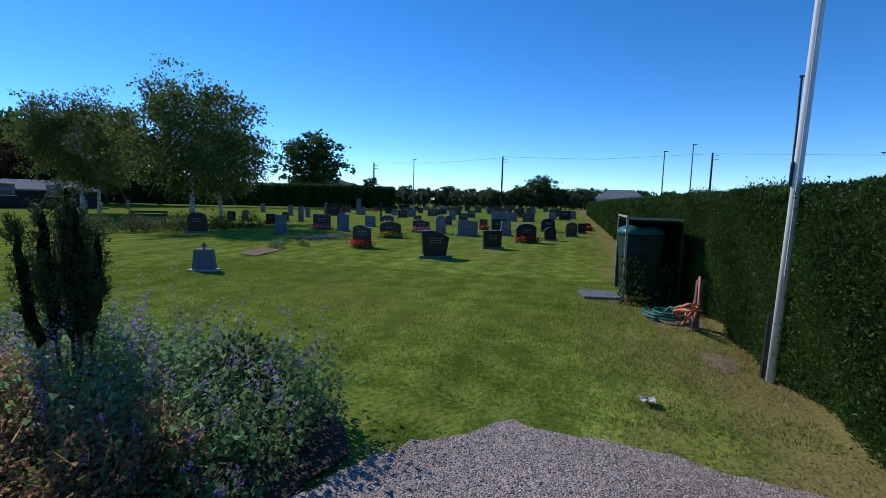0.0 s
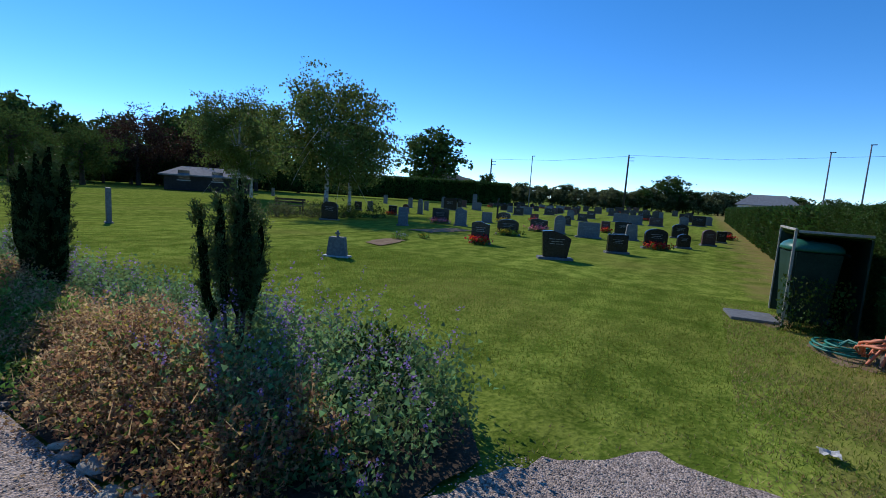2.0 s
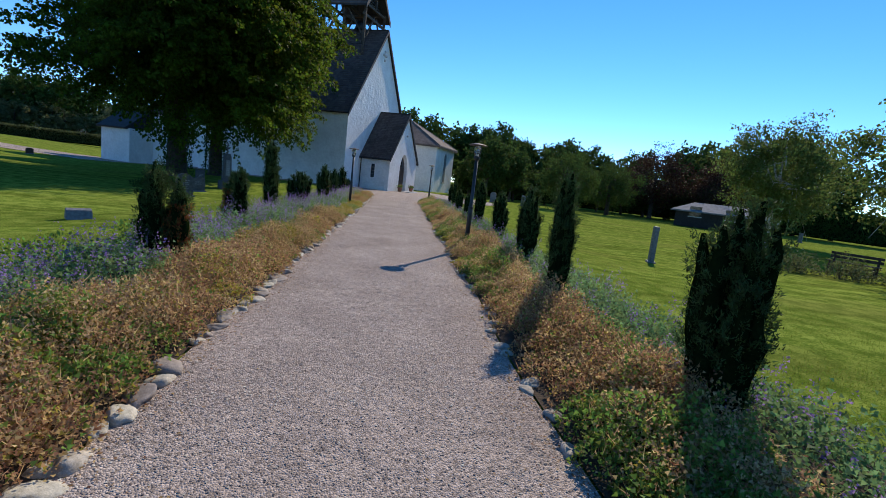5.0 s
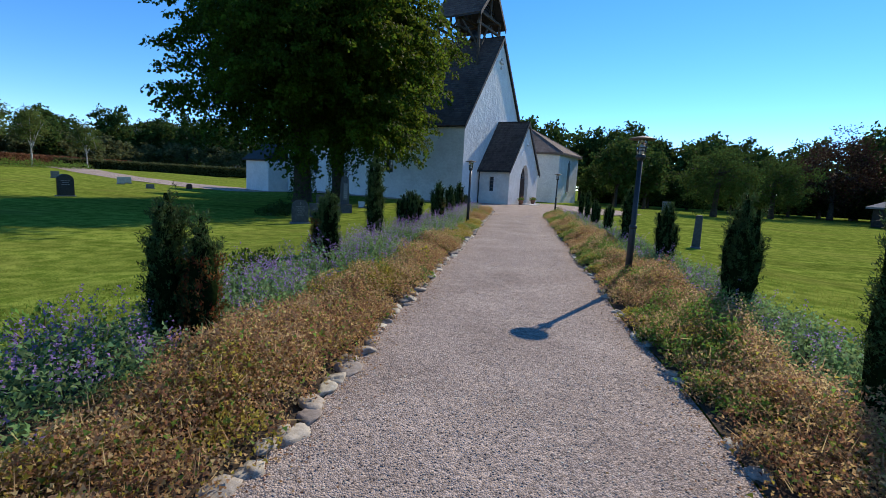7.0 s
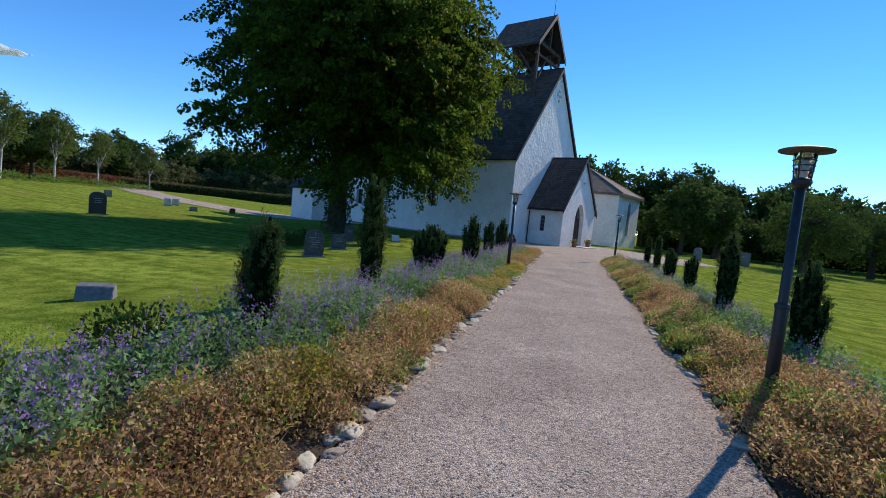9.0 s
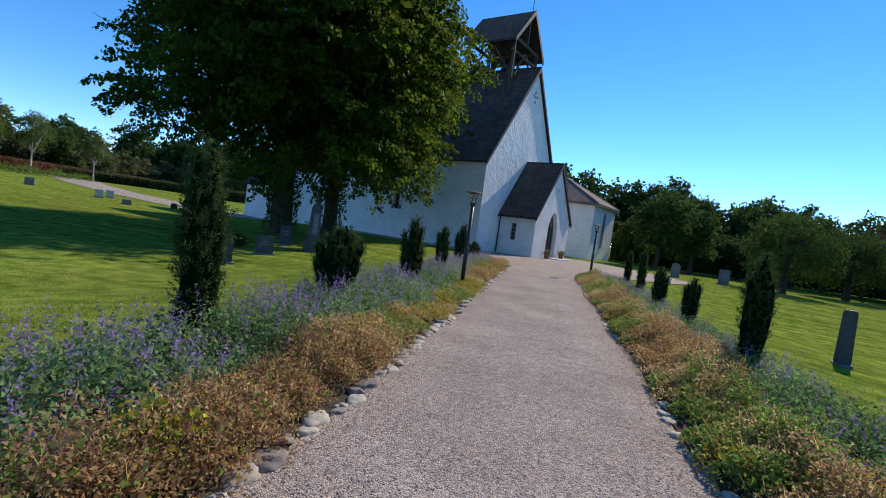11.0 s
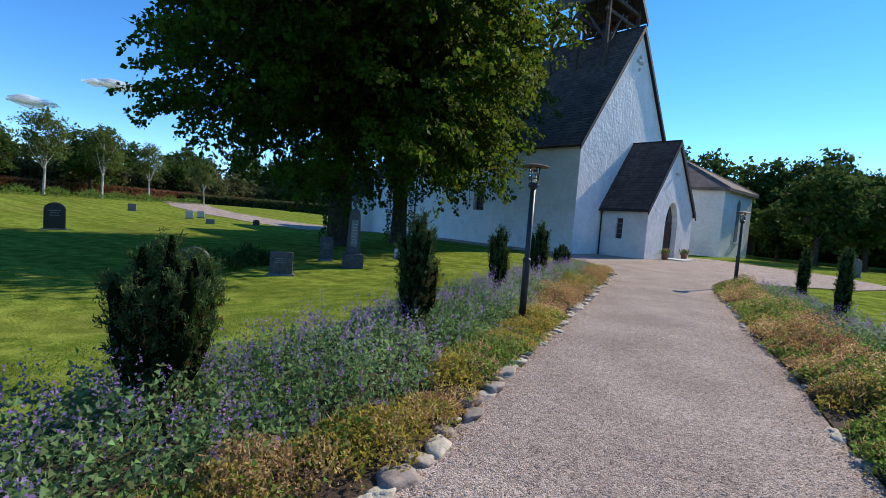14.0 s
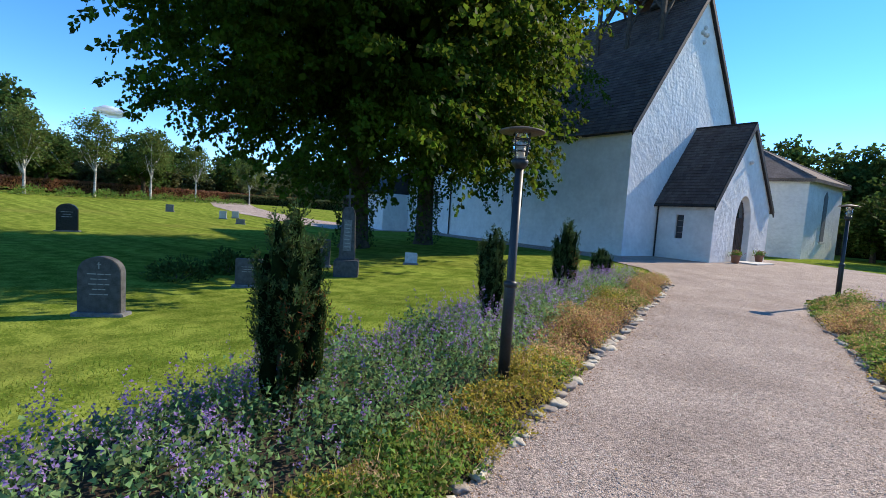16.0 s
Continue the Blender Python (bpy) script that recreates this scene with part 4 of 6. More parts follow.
# ---- trees ----
def crown_points(g, centre, radii, clusters, per, size, gaps=0.0, under=0.0):
    """Leaf places in clumps that fill an uneven ellipsoid; under: lifts the crown's underside."""
    out = []
    k = 0
    while k < clusters:
        d = unit(g.normal(size=(1, 3)))[0]
        rr = g.uniform(0.2, 1.0) ** 0.5
        bulge = 0.84 + 0.48 * noise.noise(Vector(d * 2.2) + Vector((radii[0] * 3.1, 0, clusters * 0.01)))
        p = d * rr * bulge
        if p[2] < under - 1:
            continue
        if gaps and noise.noise(Vector(p * 3.0)) > 0.45 - gaps:
            continue
        c = np.asarray(centre) + p * np.asarray(radii)
        axis = unit((np.array([p[0], p[1], p[2] * 0.4 - 0.35]) + g.normal(size=3) * 0.35)[None])
        along = g.uniform(-1.0, 1.0, (per, 1)) * size * 1.7
        out.append(c + axis * along - np.array([0, 0, 0.25]) * (along / size) ** 2 * size * 0.5 + g.normal(size=(per, 3)) * size * np.array([0.55, 0.55, 0.4]))
        k += 1
    return np.concatenate(out)


def tree(name, tall, trunk_r, centre, radii, clusters, per, clump, leaf, leafmat, bark, seed, label, category="tree", gaps=0.1, under=0.0, droop=-0.3, limbs=9, fork=0.3, far=False):
    g = np.random.default_rng(seed)
    t = empty(name)
    top = centre[2] + radii[2] * 0.55
    lean = g.uniform(-0.15, 0.15, 2)
    runs = [([(0, 0, -0.3), (lean[0] * 0.3, lean[1] * 0.3, tall * 0.12), (lean[0], lean[1], tall * 0.4), (centre[0] * 0.5 + lean[0], centre[1] * 0.5, top)], [trunk_r * 1.35, trunk_r, trunk_r * 0.75, trunk_r * 0.12])]
    tubes("trunk", runs, bark, t, "", 10)
    arms = []
    for k in range(limbs):
        a = 2 * math.pi * k / limbs + g.uniform(-0.3, 0.3)
        z0 = tall * g.uniform(fork * 0.7, 0.62)
        e = np.asarray(centre) + np.array([math.cos(a) * radii[0], math.sin(a) * radii[1], g.uniform(-0.6, 0.6) * radii[2]]) * g.uniform(0.5, 0.72)
        pts = sweep((lean[0], lean[1], z0), e, g.uniform(-0.3, 0.6))
        arms.append((pts, [trunk_r * 0.45 * (1 - i / 6.5) + 0.012 for i in range(6)]))
        for j in (2, 3, 4):
            q = pts[j] + Vector(g.normal(size=3) * np.asarray(radii) * 0.33)
            arms.append((sweep(pts[j], q, 0.1, 3), [trunk_r * 0.16, trunk_r * 0.1, trunk_r * 0.06, 0.008]))
    tubes("branching", arms, bark, t, "", 5)
    C = crown_points(g, centre, radii, clusters, per, clump, gaps, under)
    quads("crown", needles(C, leaf, 0.95, (0, 0, droop), 1, g) if far else leaves(C, leaf, 0.75, (0, 0, droop), 1, g), leafmat, t)
    return tagged(t, label, category)


def sprays(g, centre, radii, count, per, under, bottom):
    """Leaf places along drooping twigs that stand out from an uneven crown, in tiers with gaps between them."""
    out, lean = [], []
    seed = Vector((count * 0.013, radii[0], 0))
    k = 0
    while k < count:
        d = unit(g.normal(size=(1, 3)))[0]
        rr = g.uniform(0.12, 1.0) ** 0.45
        p = d * rr * (0.9 + 0.34 * noise.noise(Vector(d * 2.6) + seed))
        if p[2] < under - 1 or noise.noise(Vector((p[0] * 2.4, p[1] * 2.4, p[2] * 4.2)) + seed) > 0.24 + 0.3 * (1 - rr):
            continue
        start = np.asarray(centre) + p * np.asarray(radii)
        if start[2] < bottom:
            continue
        flat = unit(np.array([[d[0], d[1], 0.25 * d[2]]]) + g.normal(size=(1, 3)) * 0.3)[0]
        across = unit(np.cross(flat, [0, 0, 1.0])[None])[0]
        ln = g.uniform(0.9, 1.9)
        f = g.uniform(0, 1, per)
        w = g.uniform(-1, 1, per) * 0.42 * np.sin(np.pi * (0.12 + 0.8 * f))
        C = start + flat * (f * ln)[:, None] + across * w[:, None] + np.array([0, 0, -1.0]) * (0.42 * ln * f * f + 0.35 * np.abs(w))[:, None] + g.normal(size=(per, 3)) * 0.075
        out.append(C)
        lean.append(np.tile(flat * 0.5 + np.array([0, 0, -0.75]), (per, 1)) + across * (np.sign(w) * 0.5)[:, None])
        k += 1
    return np.concatenate(out), np.concatenate(lean)


def lime_tree(tall, trunk_r, centre, radii, count, lobes, seed, label):
    """A lime: trunk, limbs, and drooping leaf sprays; lobes are lower hanging boughs."""
    g = np.random.default_rng(seed)
    t = empty("lime_tree")
    lean = g.uniform(-0.15, 0.15, 2)
    top = centre[2] + radii[2] * 0.55
    tubes("trunk", [([(0, 0, -0.3), (0.02, 0, 0.35), (lean[0] * 0.3, lean[1] * 0.3, tall * 0.12), (lean[0], lean[1], tall * 0.4), (centre[0] * 0.5 + lean[0], centre[1] * 0.5, top)], [trunk_r * 1.5, trunk_r * 1.12, trunk_r, trunk_r * 0.75, trunk_r * 0.12])], BARK, t, "", 14)
    arms = []
    ends = [np.asarray(centre) + np.array([math.cos(2.4 * k) * radii[0], math.sin(2.4 * k) * radii[1], g.uniform(-0.7, 0.6) * radii[2]]) * g.uniform(0.45, 0.66) for k in range(18)]
    ends += [np.asarray(c) for c, _, _ in lobes]
    for e in ends:
        pts = sweep((lean[0], lean[1], min(tall * g.uniform(0.2, 0.5), e[2])), e, g.uniform(0.2, 1.0))
        arms.append((pts, [trunk_r * 0.4 * (1 - i / 6.5) + 0.012 for i in range(6)]))
        for j in (2, 3, 4):
            q = pts[j] + Vector(g.normal(size=3) * np.asarray(radii) * 0.25)
            arms.append((sweep(pts[j], q, 0.1, 3), [trunk_r * 0.14, trunk_r * 0.09, trunk_r * 0.05, 0.008]))
    tubes("branching", arms, BARK, t, "", 6)
    C, D = sprays(g, centre, radii, count, 56, 0.1, 2.6)
    deep = unit(g.normal(size=(5200, 3))) * np.asarray(radii) * 0.72 * (g.uniform(0.05, 1, (5200, 1)) ** 0.4) + np.asarray(centre)
    deep = deep[deep[:, 2] > centre[2] - 0.55 * radii[2]]
    sets = [leaves(C, 0.2, 0.8, D, 0.5, g), leaves(deep, 0.5, 0.8, (0, 0, -0.6), 0.8, g)]
    for c, r, n in lobes:
        C, D = sprays(g, c, r, n, 62, 0.1, 1.8)
        sets.append(leaves(C, 0.2, 0.8, D, 0.5, g))
    quads("crown", np.concatenate(sets), LIME_LEAF, t)
    return tagged(t, label, "tree")


lime = lime_tree(17, 0.55, (2.0, -2.0, 10.2), (8.3, 8.3, 8.1), 2200, [((5.4, -1.2, 5.8), (2.2, 2.2, 2.2), 60), ((-3.2, -4.5, 6.2), (2.6, 2.6, 1.6), 60)], 71, "tall spreading lime tree with a dense dark crown")
lime.matrix_basis = pose(-15.0, 31.0, gz(-15, 31))
lime2 = lime_tree(15, 0.42, (1.5, 0, 9.6), (6.8, 6.8, 7.2), 620, [((4.2, -1.5, 5.0), (2.2, 2.2, 2.0), 50)], 72, "second lime tree with ivy on its trunk near the church wall")
lime2.matrix_basis = pose(-14.3, 35.4, gz(-14, 35))


def ivy(x, y, r, tall, seed):
    g = np.random.default_rng(seed)
    n = 1400
    a, z = g.uniform(0, 2 * np.pi, n), g.uniform(0, 1, n) ** 0.8 * tall
    rr = r * (1.15 + 0.5 * g.uniform(size=n) * (0.6 + 0.6 * np.sin(a * 2 + z * 3)))
    C = np.stack([np.cos(a) * rr, np.sin(a) * rr, z], 1)
    ob = quads("trunk_ivy", leaves(C, 0.13, 0.8, (0, 0, 0.2), 1, g), WOOD_LEAF)
    ob.matrix_basis = pose(x, y, gz(x, y))
    return tagged(ob, "leafy shoots and ivy around a tree trunk", "ivy")


ivy(-14.3, 35.4, 0.55, 4.0, 5)
ivy(-14.9, 30.9, 0.62, 3.2, 6)

birch = tree("birch_tree", 9, 0.13, (0, 0, 4.7), (3.9, 3.9, 3.3), 420, 50, 0.34, 0.15, BIRCH_LEAF, BIRCH_BARK, 73, "white-stemmed birch with an airy green crown", "tree", 0.22, 0.1, -0.7, 9, 0.3)
birch.matrix_basis = pose(19.6, 14.2, gz(19.6, 14.2))
b2 = copy_thing(birch, pose(24.0, 27.5, gz(24, 27), 0, 0, 130))
b2.scale = (1.0, 1.0, 1.1)
b3 = copy_thing(birch, pose(25.5, 17.6, gz(26, 18), 0, 0, 220))
b3.scale = (0.9, 0.9, 0.85)
b4 = copy_thing(birch, pose(31.0, 35.0, gz(31, 35), 0, 0, 20))
b4.scale = (1.0, 1.0, 1.1)

far_birch = tree("birch_tree", 8, 0.13, (0, 0, 6.0), (2.4, 2.4, 3.2), 130, 40, 0.42, 0.2, BIRCH_LEAF, BIRCH_BARK, 74, "slim birch with a bare white stem beside the road", "tree", 0.15, 0.3, -0.5, 7, 0.45)
far_birch.matrix_basis = pose(-54.5, 30.5, 0)
far_birch["group"] = "birches beside the road"


def more_trees(src, x, y, s, turn, wide=1.0):
    ob = copy_thing(src, pose(x, y, gz(x, y), 0, 0, turn))
    ob.scale = (s * wide, s * wide, s)
    return ob


for x, y, s, a in ((-54.8, 36, 0.95, 40), (-56.5, 42, 0.9, 90), (-58, 48, 0.8, 140), (-55, 24, 1.0, 190), (-60, 57, 0.7, 250)):
    more_trees(far_birch, x, y, s, a)

round_tree = tree("woodland_tree", 13, 0.3, (0, 0, 7.4), (5.0, 5.0, 5.6), 150, 26, 0.6, 0.46, WOOD_LEAF, BARK, 75, "broad dark green deciduous tree at the edge of the churchyard", "tree", 0.05, 0.0, -0.2, 4, 0.25, True)
round_tree.matrix_basis = pose(9.5, 86, 0)
tall_tree = tree("woodland_tree", 14, 0.3, (0, 0, 8.0), (3.8, 3.8, 6.2), 120, 28, 0.55, 0.42, WOOD_LEAF, BARK, 76, "tall deciduous tree with an uneven crown", "tree", 0.18, 0.1, -0.2, 4, 0.25, True)
tall_tree.matrix_basis = pose(16, 83, 0)
weeping = tree("weeping_tree", 6.5, 0.25, (0, 0, 3.5), (4.0, 4.0, 3.0), 260, 46, 0.4, 0.16, WOOD_LEAF, BARK, 77, "dome-shaped weeping tree with foliage down to the grass", "tree", 0.05, 0.0, -1.4, 8, 0.5)
weeping.matrix_basis = pose(16.8, 47.5, gz(17, 48))
copper = tree("copper_tree", 9, 0.25, (0, 0, 5.3), (5.2, 5.2, 4.3), 230, 46, 0.55, 0.22, COPPER_LEAF, BARK, 78, "dark copper-leaved tree beyond the lawn", "tree", 0.08, 0.0, -0.3, 8, 0.3)
copper.matrix_basis = pose(34.5, 62, 0)
# woods beyond the church, from behind the chapel round to the cemetery
for i in range(26):
    u = i / 25
    x, y = 4 + 52 * u + random.uniform(-2, 2), 90 - 30 * u * u - 4 * math.sin(u * 9) + random.uniform(-3, 3)
    more_trees(round_tree if i % 3 else tall_tree, x, y, random.uniform(0.72, 1.02), random.uniform(0, 360), random.uniform(0.9, 1.15))
for i in range(16):
    more_trees(round_tree, 10 + 3.2 * i + random.uniform(-1, 1), 72 - 0.55 * i + random.uniform(-2, 2), random.uniform(0.38, 0.55), random.uniform(0, 360), 1.3)
more_trees(round_tree, 10.5, 60.5, 0.68, 40, 1.0)
more_trees(round_tree, 14.5, 63.5, 0.62, 140, 1.1)
more_trees(weeping, 26.0, 57.0, 1.05, 90)
more_trees(copper, 41.0, 57.5, 0.9, 200)
more_trees(round_tree, -2, 84, 1.1, 10)
more_trees(round_tree, 3, 80, 1.0, 80)
# lone tree and the line of small trees past the cemetery
more_trees(round_tree, 77, 42.4, 1.12, 30, 1.25)
for i in range(34):
    u = i / 33
    more_trees(tall_tree, 118 + 14 * u + random.uniform(-3, 3), 62 - 92 * u + random.uniform(-1, 1), random.uniform(0.33, 0.46), random.uniform(0, 360), 1.5)
more_trees(round_tree, 128, 4.5, 0.72, 10, 1.5)
more_trees(round_tree, 126, 9.5, 0.5, 50, 1.3)
more_trees(tall_tree, 92, 37.5, 0.5, 90, 1.2)
orchard = tree("orchard_tree", 5, 0.12, (0, 0, 2.7), (2.7, 2.7, 2.5), 62, 28, 0.4, 0.32, ORCHARD_LEAF, BARK, 79, "low grey-green orchard tree with branches near the ground", "tree", 0.1, 0.0, -0.2, 3, 0.3, True)
orchard.matrix_basis = pose(-69, 16, 0)
for i in range(24):
    more_trees(orchard, -70 - 0.12 * i + random.uniform(-2, 2), 18 + 3.2 * i + random.uniform(-1, 1), random.uniform(0.85, 1.3), random.uniform(0, 360), 1.1)
for i in range(14):
    more_trees(orchard, -66 + 3.0 * i + random.uniform(-1, 1), 80 + 0.8 * i + random.uniform(-1, 1), random.uniform(0.9, 1.3), random.uniform(0, 360), 1.1)
for i in range(40):
    u = i / 39
    more_trees(orchard, 116 + 14 * u + random.uniform(-3, 3), 60 - 84 * u + random.uniform(-1, 1), random.uniform(0.8, 1.15), random.uniform(0, 360), 1.2)
more_trees(round_tree, -78, 79, 0.95, 20)
more_trees(round_tree, -85, 71, 0.85, 120)
more_trees(round_tree, -66, 86, 0.9, 200)
more_trees(tall_tree, -70, 33, 1.0, 60)
# trees across the far lawn and behind the road
for i in range(15):
    u = i / 14
    more_trees(round_tree, -62 - 18 * u + random.uniform(-5, 5), 12 + 74 * u + random.uniform(-3, 3), random.uniform(0.5, 0.72), random.uniform(0, 360), 1.25)
for i in range(12):
    more_trees(round_tree, -78 + 5.2 * i + random.uniform(-2, 2), 84 + 1.3 * i + random.uniform(-3, 3), random.uniform(0.6, 0.95), random.uniform(0, 360), 1.1)
# trees behind the camera's first place, to close the view round
for i in range(14):
    more_trees(round_tree, -60 + 8.5 * i, -38 + random.uniform(-4, 4), random.uniform(0.7, 1.0), random.uniform(0, 360))

hill = bmesh.new()
bmesh.ops.create_grid(hill, x_segments=40, y_segments=12, size=1)
for v in hill.verts:
    k = max(0.0, 1 - v.co.x ** 2) ** 0.6 * max(0.0, 1 - v.co.y ** 2)
    v.co = Vector((v.co.x * 34, v.co.y * 26, -1 + k * (19 + 4 * noise.noise(Vector((v.co.x * 4, v.co.y * 3, 1))))))
hill_ob = tagged(part("backdrop", hill, HILL, smooth=True), "low rocky wooded hill in the distance", "hill", kind="structure")
hill_ob.matrix_basis = pose(-135, 165, 0, 0, 0, 40)
hill2 = copy_thing(hill_ob, pose(215, 118, -2, 0, 0, -60))
hill2.scale = (0.8, 0.8, 0.75)


# ---- hedges ----
def hedge(name, length, depth, tall, density, leaf, mat, core, seed, label, near=None):
    """A clipped hedge that runs along +x from its origin."""
    g = np.random.default_rng(seed)
    h = empty(name)
    # solid box behind the leaves, coloured as dark as the hedge's shaded inside
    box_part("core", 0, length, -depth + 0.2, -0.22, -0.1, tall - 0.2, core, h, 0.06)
    n = int(length * tall * density)
    bump = lambda a, b: 0.05 * np.sin(a * 2.3 + b * 3) + 0.04 * np.sin(a * 5.1 - b * 4)
    x, z = g.uniform(0, length, n), g.uniform(0, tall, n)
    A = np.stack([x, -0.1 + bump(x, z) + g.normal(size=n) * 0.03, z], 1)
    m = int(length * depth * density * 0.45)
    x2, y2 = g.uniform(0, length, m), g.uniform(-depth, 0, m)
    B = np.stack([x2, y2, tall - 0.1 + bump(x2, y2) + np.abs(g.normal(size=m)) * 0.05 - 0.02], 1)
    x3, z3 = g.uniform(0, length, n // 8), g.uniform(0, tall, n // 8)
    D = np.stack([x3, -depth + 0.1 + g.normal(size=n // 8) * 0.03, z3], 1)
    E = np.stack([g.choice([0.0, length], 900) + g.normal(size=900) * 0.04, g.uniform(-depth, 0, 900), g.uniform(0, tall, 900)], 1)
    quads("leaves", np.concatenate([needles(A, leaf, 0.45, (0, 0.6, 0.9), 0.6, g), needles(B, leaf, 0.5, (0, 0, 1), 0.8, g), needles(D, leaf, 0.6, (0, -1, 0.3), 1, g), needles(E, leaf, 0.6, (0, 0, 0.5), 1, g)]), mat, h)
    return tagged(h, label, "hedge")


near_hedge = hedge("hedge", 10, 1.5, 1.66, 12500, 0.03, HEDGE_LEAF, INNER_SHADE, 81, "tall clipped dark green hedge beside the grass")
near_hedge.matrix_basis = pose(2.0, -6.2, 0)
side_hedge = hedge("hedge", 8, 1.5, 1.64, 500, 0.1, HEDGE_LEAF, INNER_SHADE, 87, "clipped dark green hedge beside the gravel")
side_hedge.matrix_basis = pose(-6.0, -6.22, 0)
far_hedge = hedge("hedge", 57, 1.5, 1.62, 650, 0.13, HEDGE_LEAF, INNER_SHADE, 82, "long clipped dark green hedge beside the cemetery")
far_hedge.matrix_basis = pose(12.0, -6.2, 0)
back_hedge = hedge("hedge", 54, 2.0, 3.3, 110, 0.3, HEDGE_LEAF, INNER_SHADE, 83, "high dark hedge behind the graves")
back_hedge.matrix_basis = pose(70.8, 23.5, 0, 0, 0, 120)
road_hedge = hedge("hedge", 60, 1.2, 1.3, 220, 0.2, HEATHER, INNER_SHADE, 84, "red-brown hedge along the road")
road_hedge.matrix_basis = pose(-69, 74, 1.1, 0, 0, -84)
west_hedge = hedge("hedge", 34, 1.2, 1.5, 160, 0.2, ORCHARD_LEAF, INNER_SHADE, 85, "low trimmed hedge beyond the road")
west_hedge.matrix_basis = pose(-39.2, 76, 0.7, 0, 0, 212)
edge_hedge = hedge("hedge", 90, 3.0, 3.0, 110, 0.4, ORCHARD_LEAF, INNER_SHADE, 88, "dark belt of bushes behind the orchard trees")
edge_hedge.matrix_basis = pose(-78, 95, 1.1, 0, 0, 272)
wood_hedge = hedge("hedge", 44, 2.0, 2.0, 130, 0.25, WOOD_LEAF, INNER_SHADE, 86, "dark hedge at the foot of the woods")
wood_hedge.matrix_basis = pose(51, 63.9, 0, 0, 0, 168)


def shrub(name, x, y, r, tall, mat, seed, label, n=900, leaf=0.07, bloom=None):
    g = np.random.default_rng(seed)
    s = empty(name)
    d = unit(g.normal(size=(n, 3)))
    d[:, 2] = np.abs(d[:, 2])
    C = d * np.array([r, r, tall]) * (g.uniform(0.4, 1, (n, 1)) ** 0.5) * (0.85 + 0.2 * np.sin(d[:, :1] * 7 + seed))
    quads("leaves", leaves(C, leaf, 0.55, d + (0, 0, 0.5), 0.7, g), mat, s)
    runs = [([(0, 0, -0.05), tuple(C[k] * 0.9)], [0.012, 0.004]) for k in range(14)]
    tubes("stems", runs, STEM, s, "", 4)
    if bloom:
        k = C[:, 2] > tall * 0.45
        quads("blossom", leaves(C[k][: n // 4] * 1.04, leaf * 0.8, 0.8, (0, 0, 0.8), 0.8, g), bloom, s)
    s.matrix_basis = pose(x, y, gz(x, y))
    return tagged(s, label, "shrub")


for k in range(9):
    shrub("shrub", 15.2 + 0.75 * k, 15.6 - 0.45 * k + 0.6 * (k % 2), 0.75, 0.8 + 0.1 * (k % 3), ORCHARD_LEAF if k < 5 else WOOD_LEAF, 100 + k, "grey-green shrub in the bed below the birches", 700, 0.09)
for k in range(9):
    shrub("shrub", -53 - 0.4 * k, 27.5 + 3.1 * k, 1.5, 0.95, GREEN_LEAF, 120 + k, "yellow-green shrub beside the road", 500, 0.18)
shrub("shrub", -11.7, 21.5, 0.8, 0.5, WOOD_LEAF, 140, "low dark shrub on a shaded grave", 900, 0.1)
shrub("shrub", -12.0, 23.0, 0.7, 0.6, WOOD_LEAF, 141, "low leafy perennial on a shaded grave", 700, 0.14)
shrub("shrub", -4.1, 19.3, 0.42, 0.42, GREEN_LEAF, 142, "small rounded shrub at the edge of the bed", 700, 0.06)
shrub("shrub", -4.0, 6.6, 0.55, 0.4, GREEN_LEAF, 143, "low yellow-green shrub at the edge of the bed", 900, 0.06)
shrub("shrub", -4.15, 8.0, 0.5, 0.45, WOOD_LEAF, 144, "low dark green shrub at the edge of the bed", 900, 0.06)
shrub("shrub", -4.0, 4.6, 0.6, 0.4, GREEN_LEAF, 145, "low yellow-green shrub at the edge of the bed", 900, 0.06)
shrub("shrub", 3.05, -2.25, 0.42, 0.5, WOOD_LEAF, 146, "rounded green shrub at the end of the bed", 1100, 0.05)
shrub("shrub", 3.5, 0.4, 0.4, 0.35, WOOD_LEAF, 147, "low green shrub at the edge of the bed", 800, 0.05)
shrub("shrub", -2.05, 9.9, 0.34, 0.46, GREEN_LEAF, 148, "small plant with yellow flowers in the bed", 900, 0.045, YELLOW_FLOWER)
shrub("shrub", -2.6, 9.2, 0.28, 0.34, GREEN_LEAF, 149, "small plant with yellow flowers in the bed", 350, 0.05, YELLOW_FLOWER)


# ---- graves ----
def outline_of(shape, w, h):
    a = w / 2
    if shape == "round":
        return [(-a, 0), (a, 0), (a, h * 0.72)] + [(a * math.cos(k * math.pi / 10), h * 0.72 + h * 0.28 * math.sin(k * math.pi / 10)) for k in range(1, 10)] + [(-a, h * 0.72)]
    if shape == "slant":
        return [(-a * 0.85, 0), (a * 0.8, 0), (a, h * 0.72), (a * 0.55, h * 0.86), (-a * 0.3, h), (-a, h * 0.96)]
    if shape == "wave":
        return [(-a, 0), (a, 0), (a, h * 0.86), (a * 0.5, h * 0.9), (0, h), (-a * 0.5, h * 0.98), (-a, h * 0.9)]
    if shape == "taper":
        return [(-a, 0), (a, 0), (a * 0.8, h * 0.95), (a * 0.7, h), (-a * 0.7, h), (-a * 0.8, h * 0.95)]
    return [(-a, 0), (a, 0), (a, h * 0.97), (a * 0.97, h), (-a * 0.97, h), (-a, h * 0.97)]


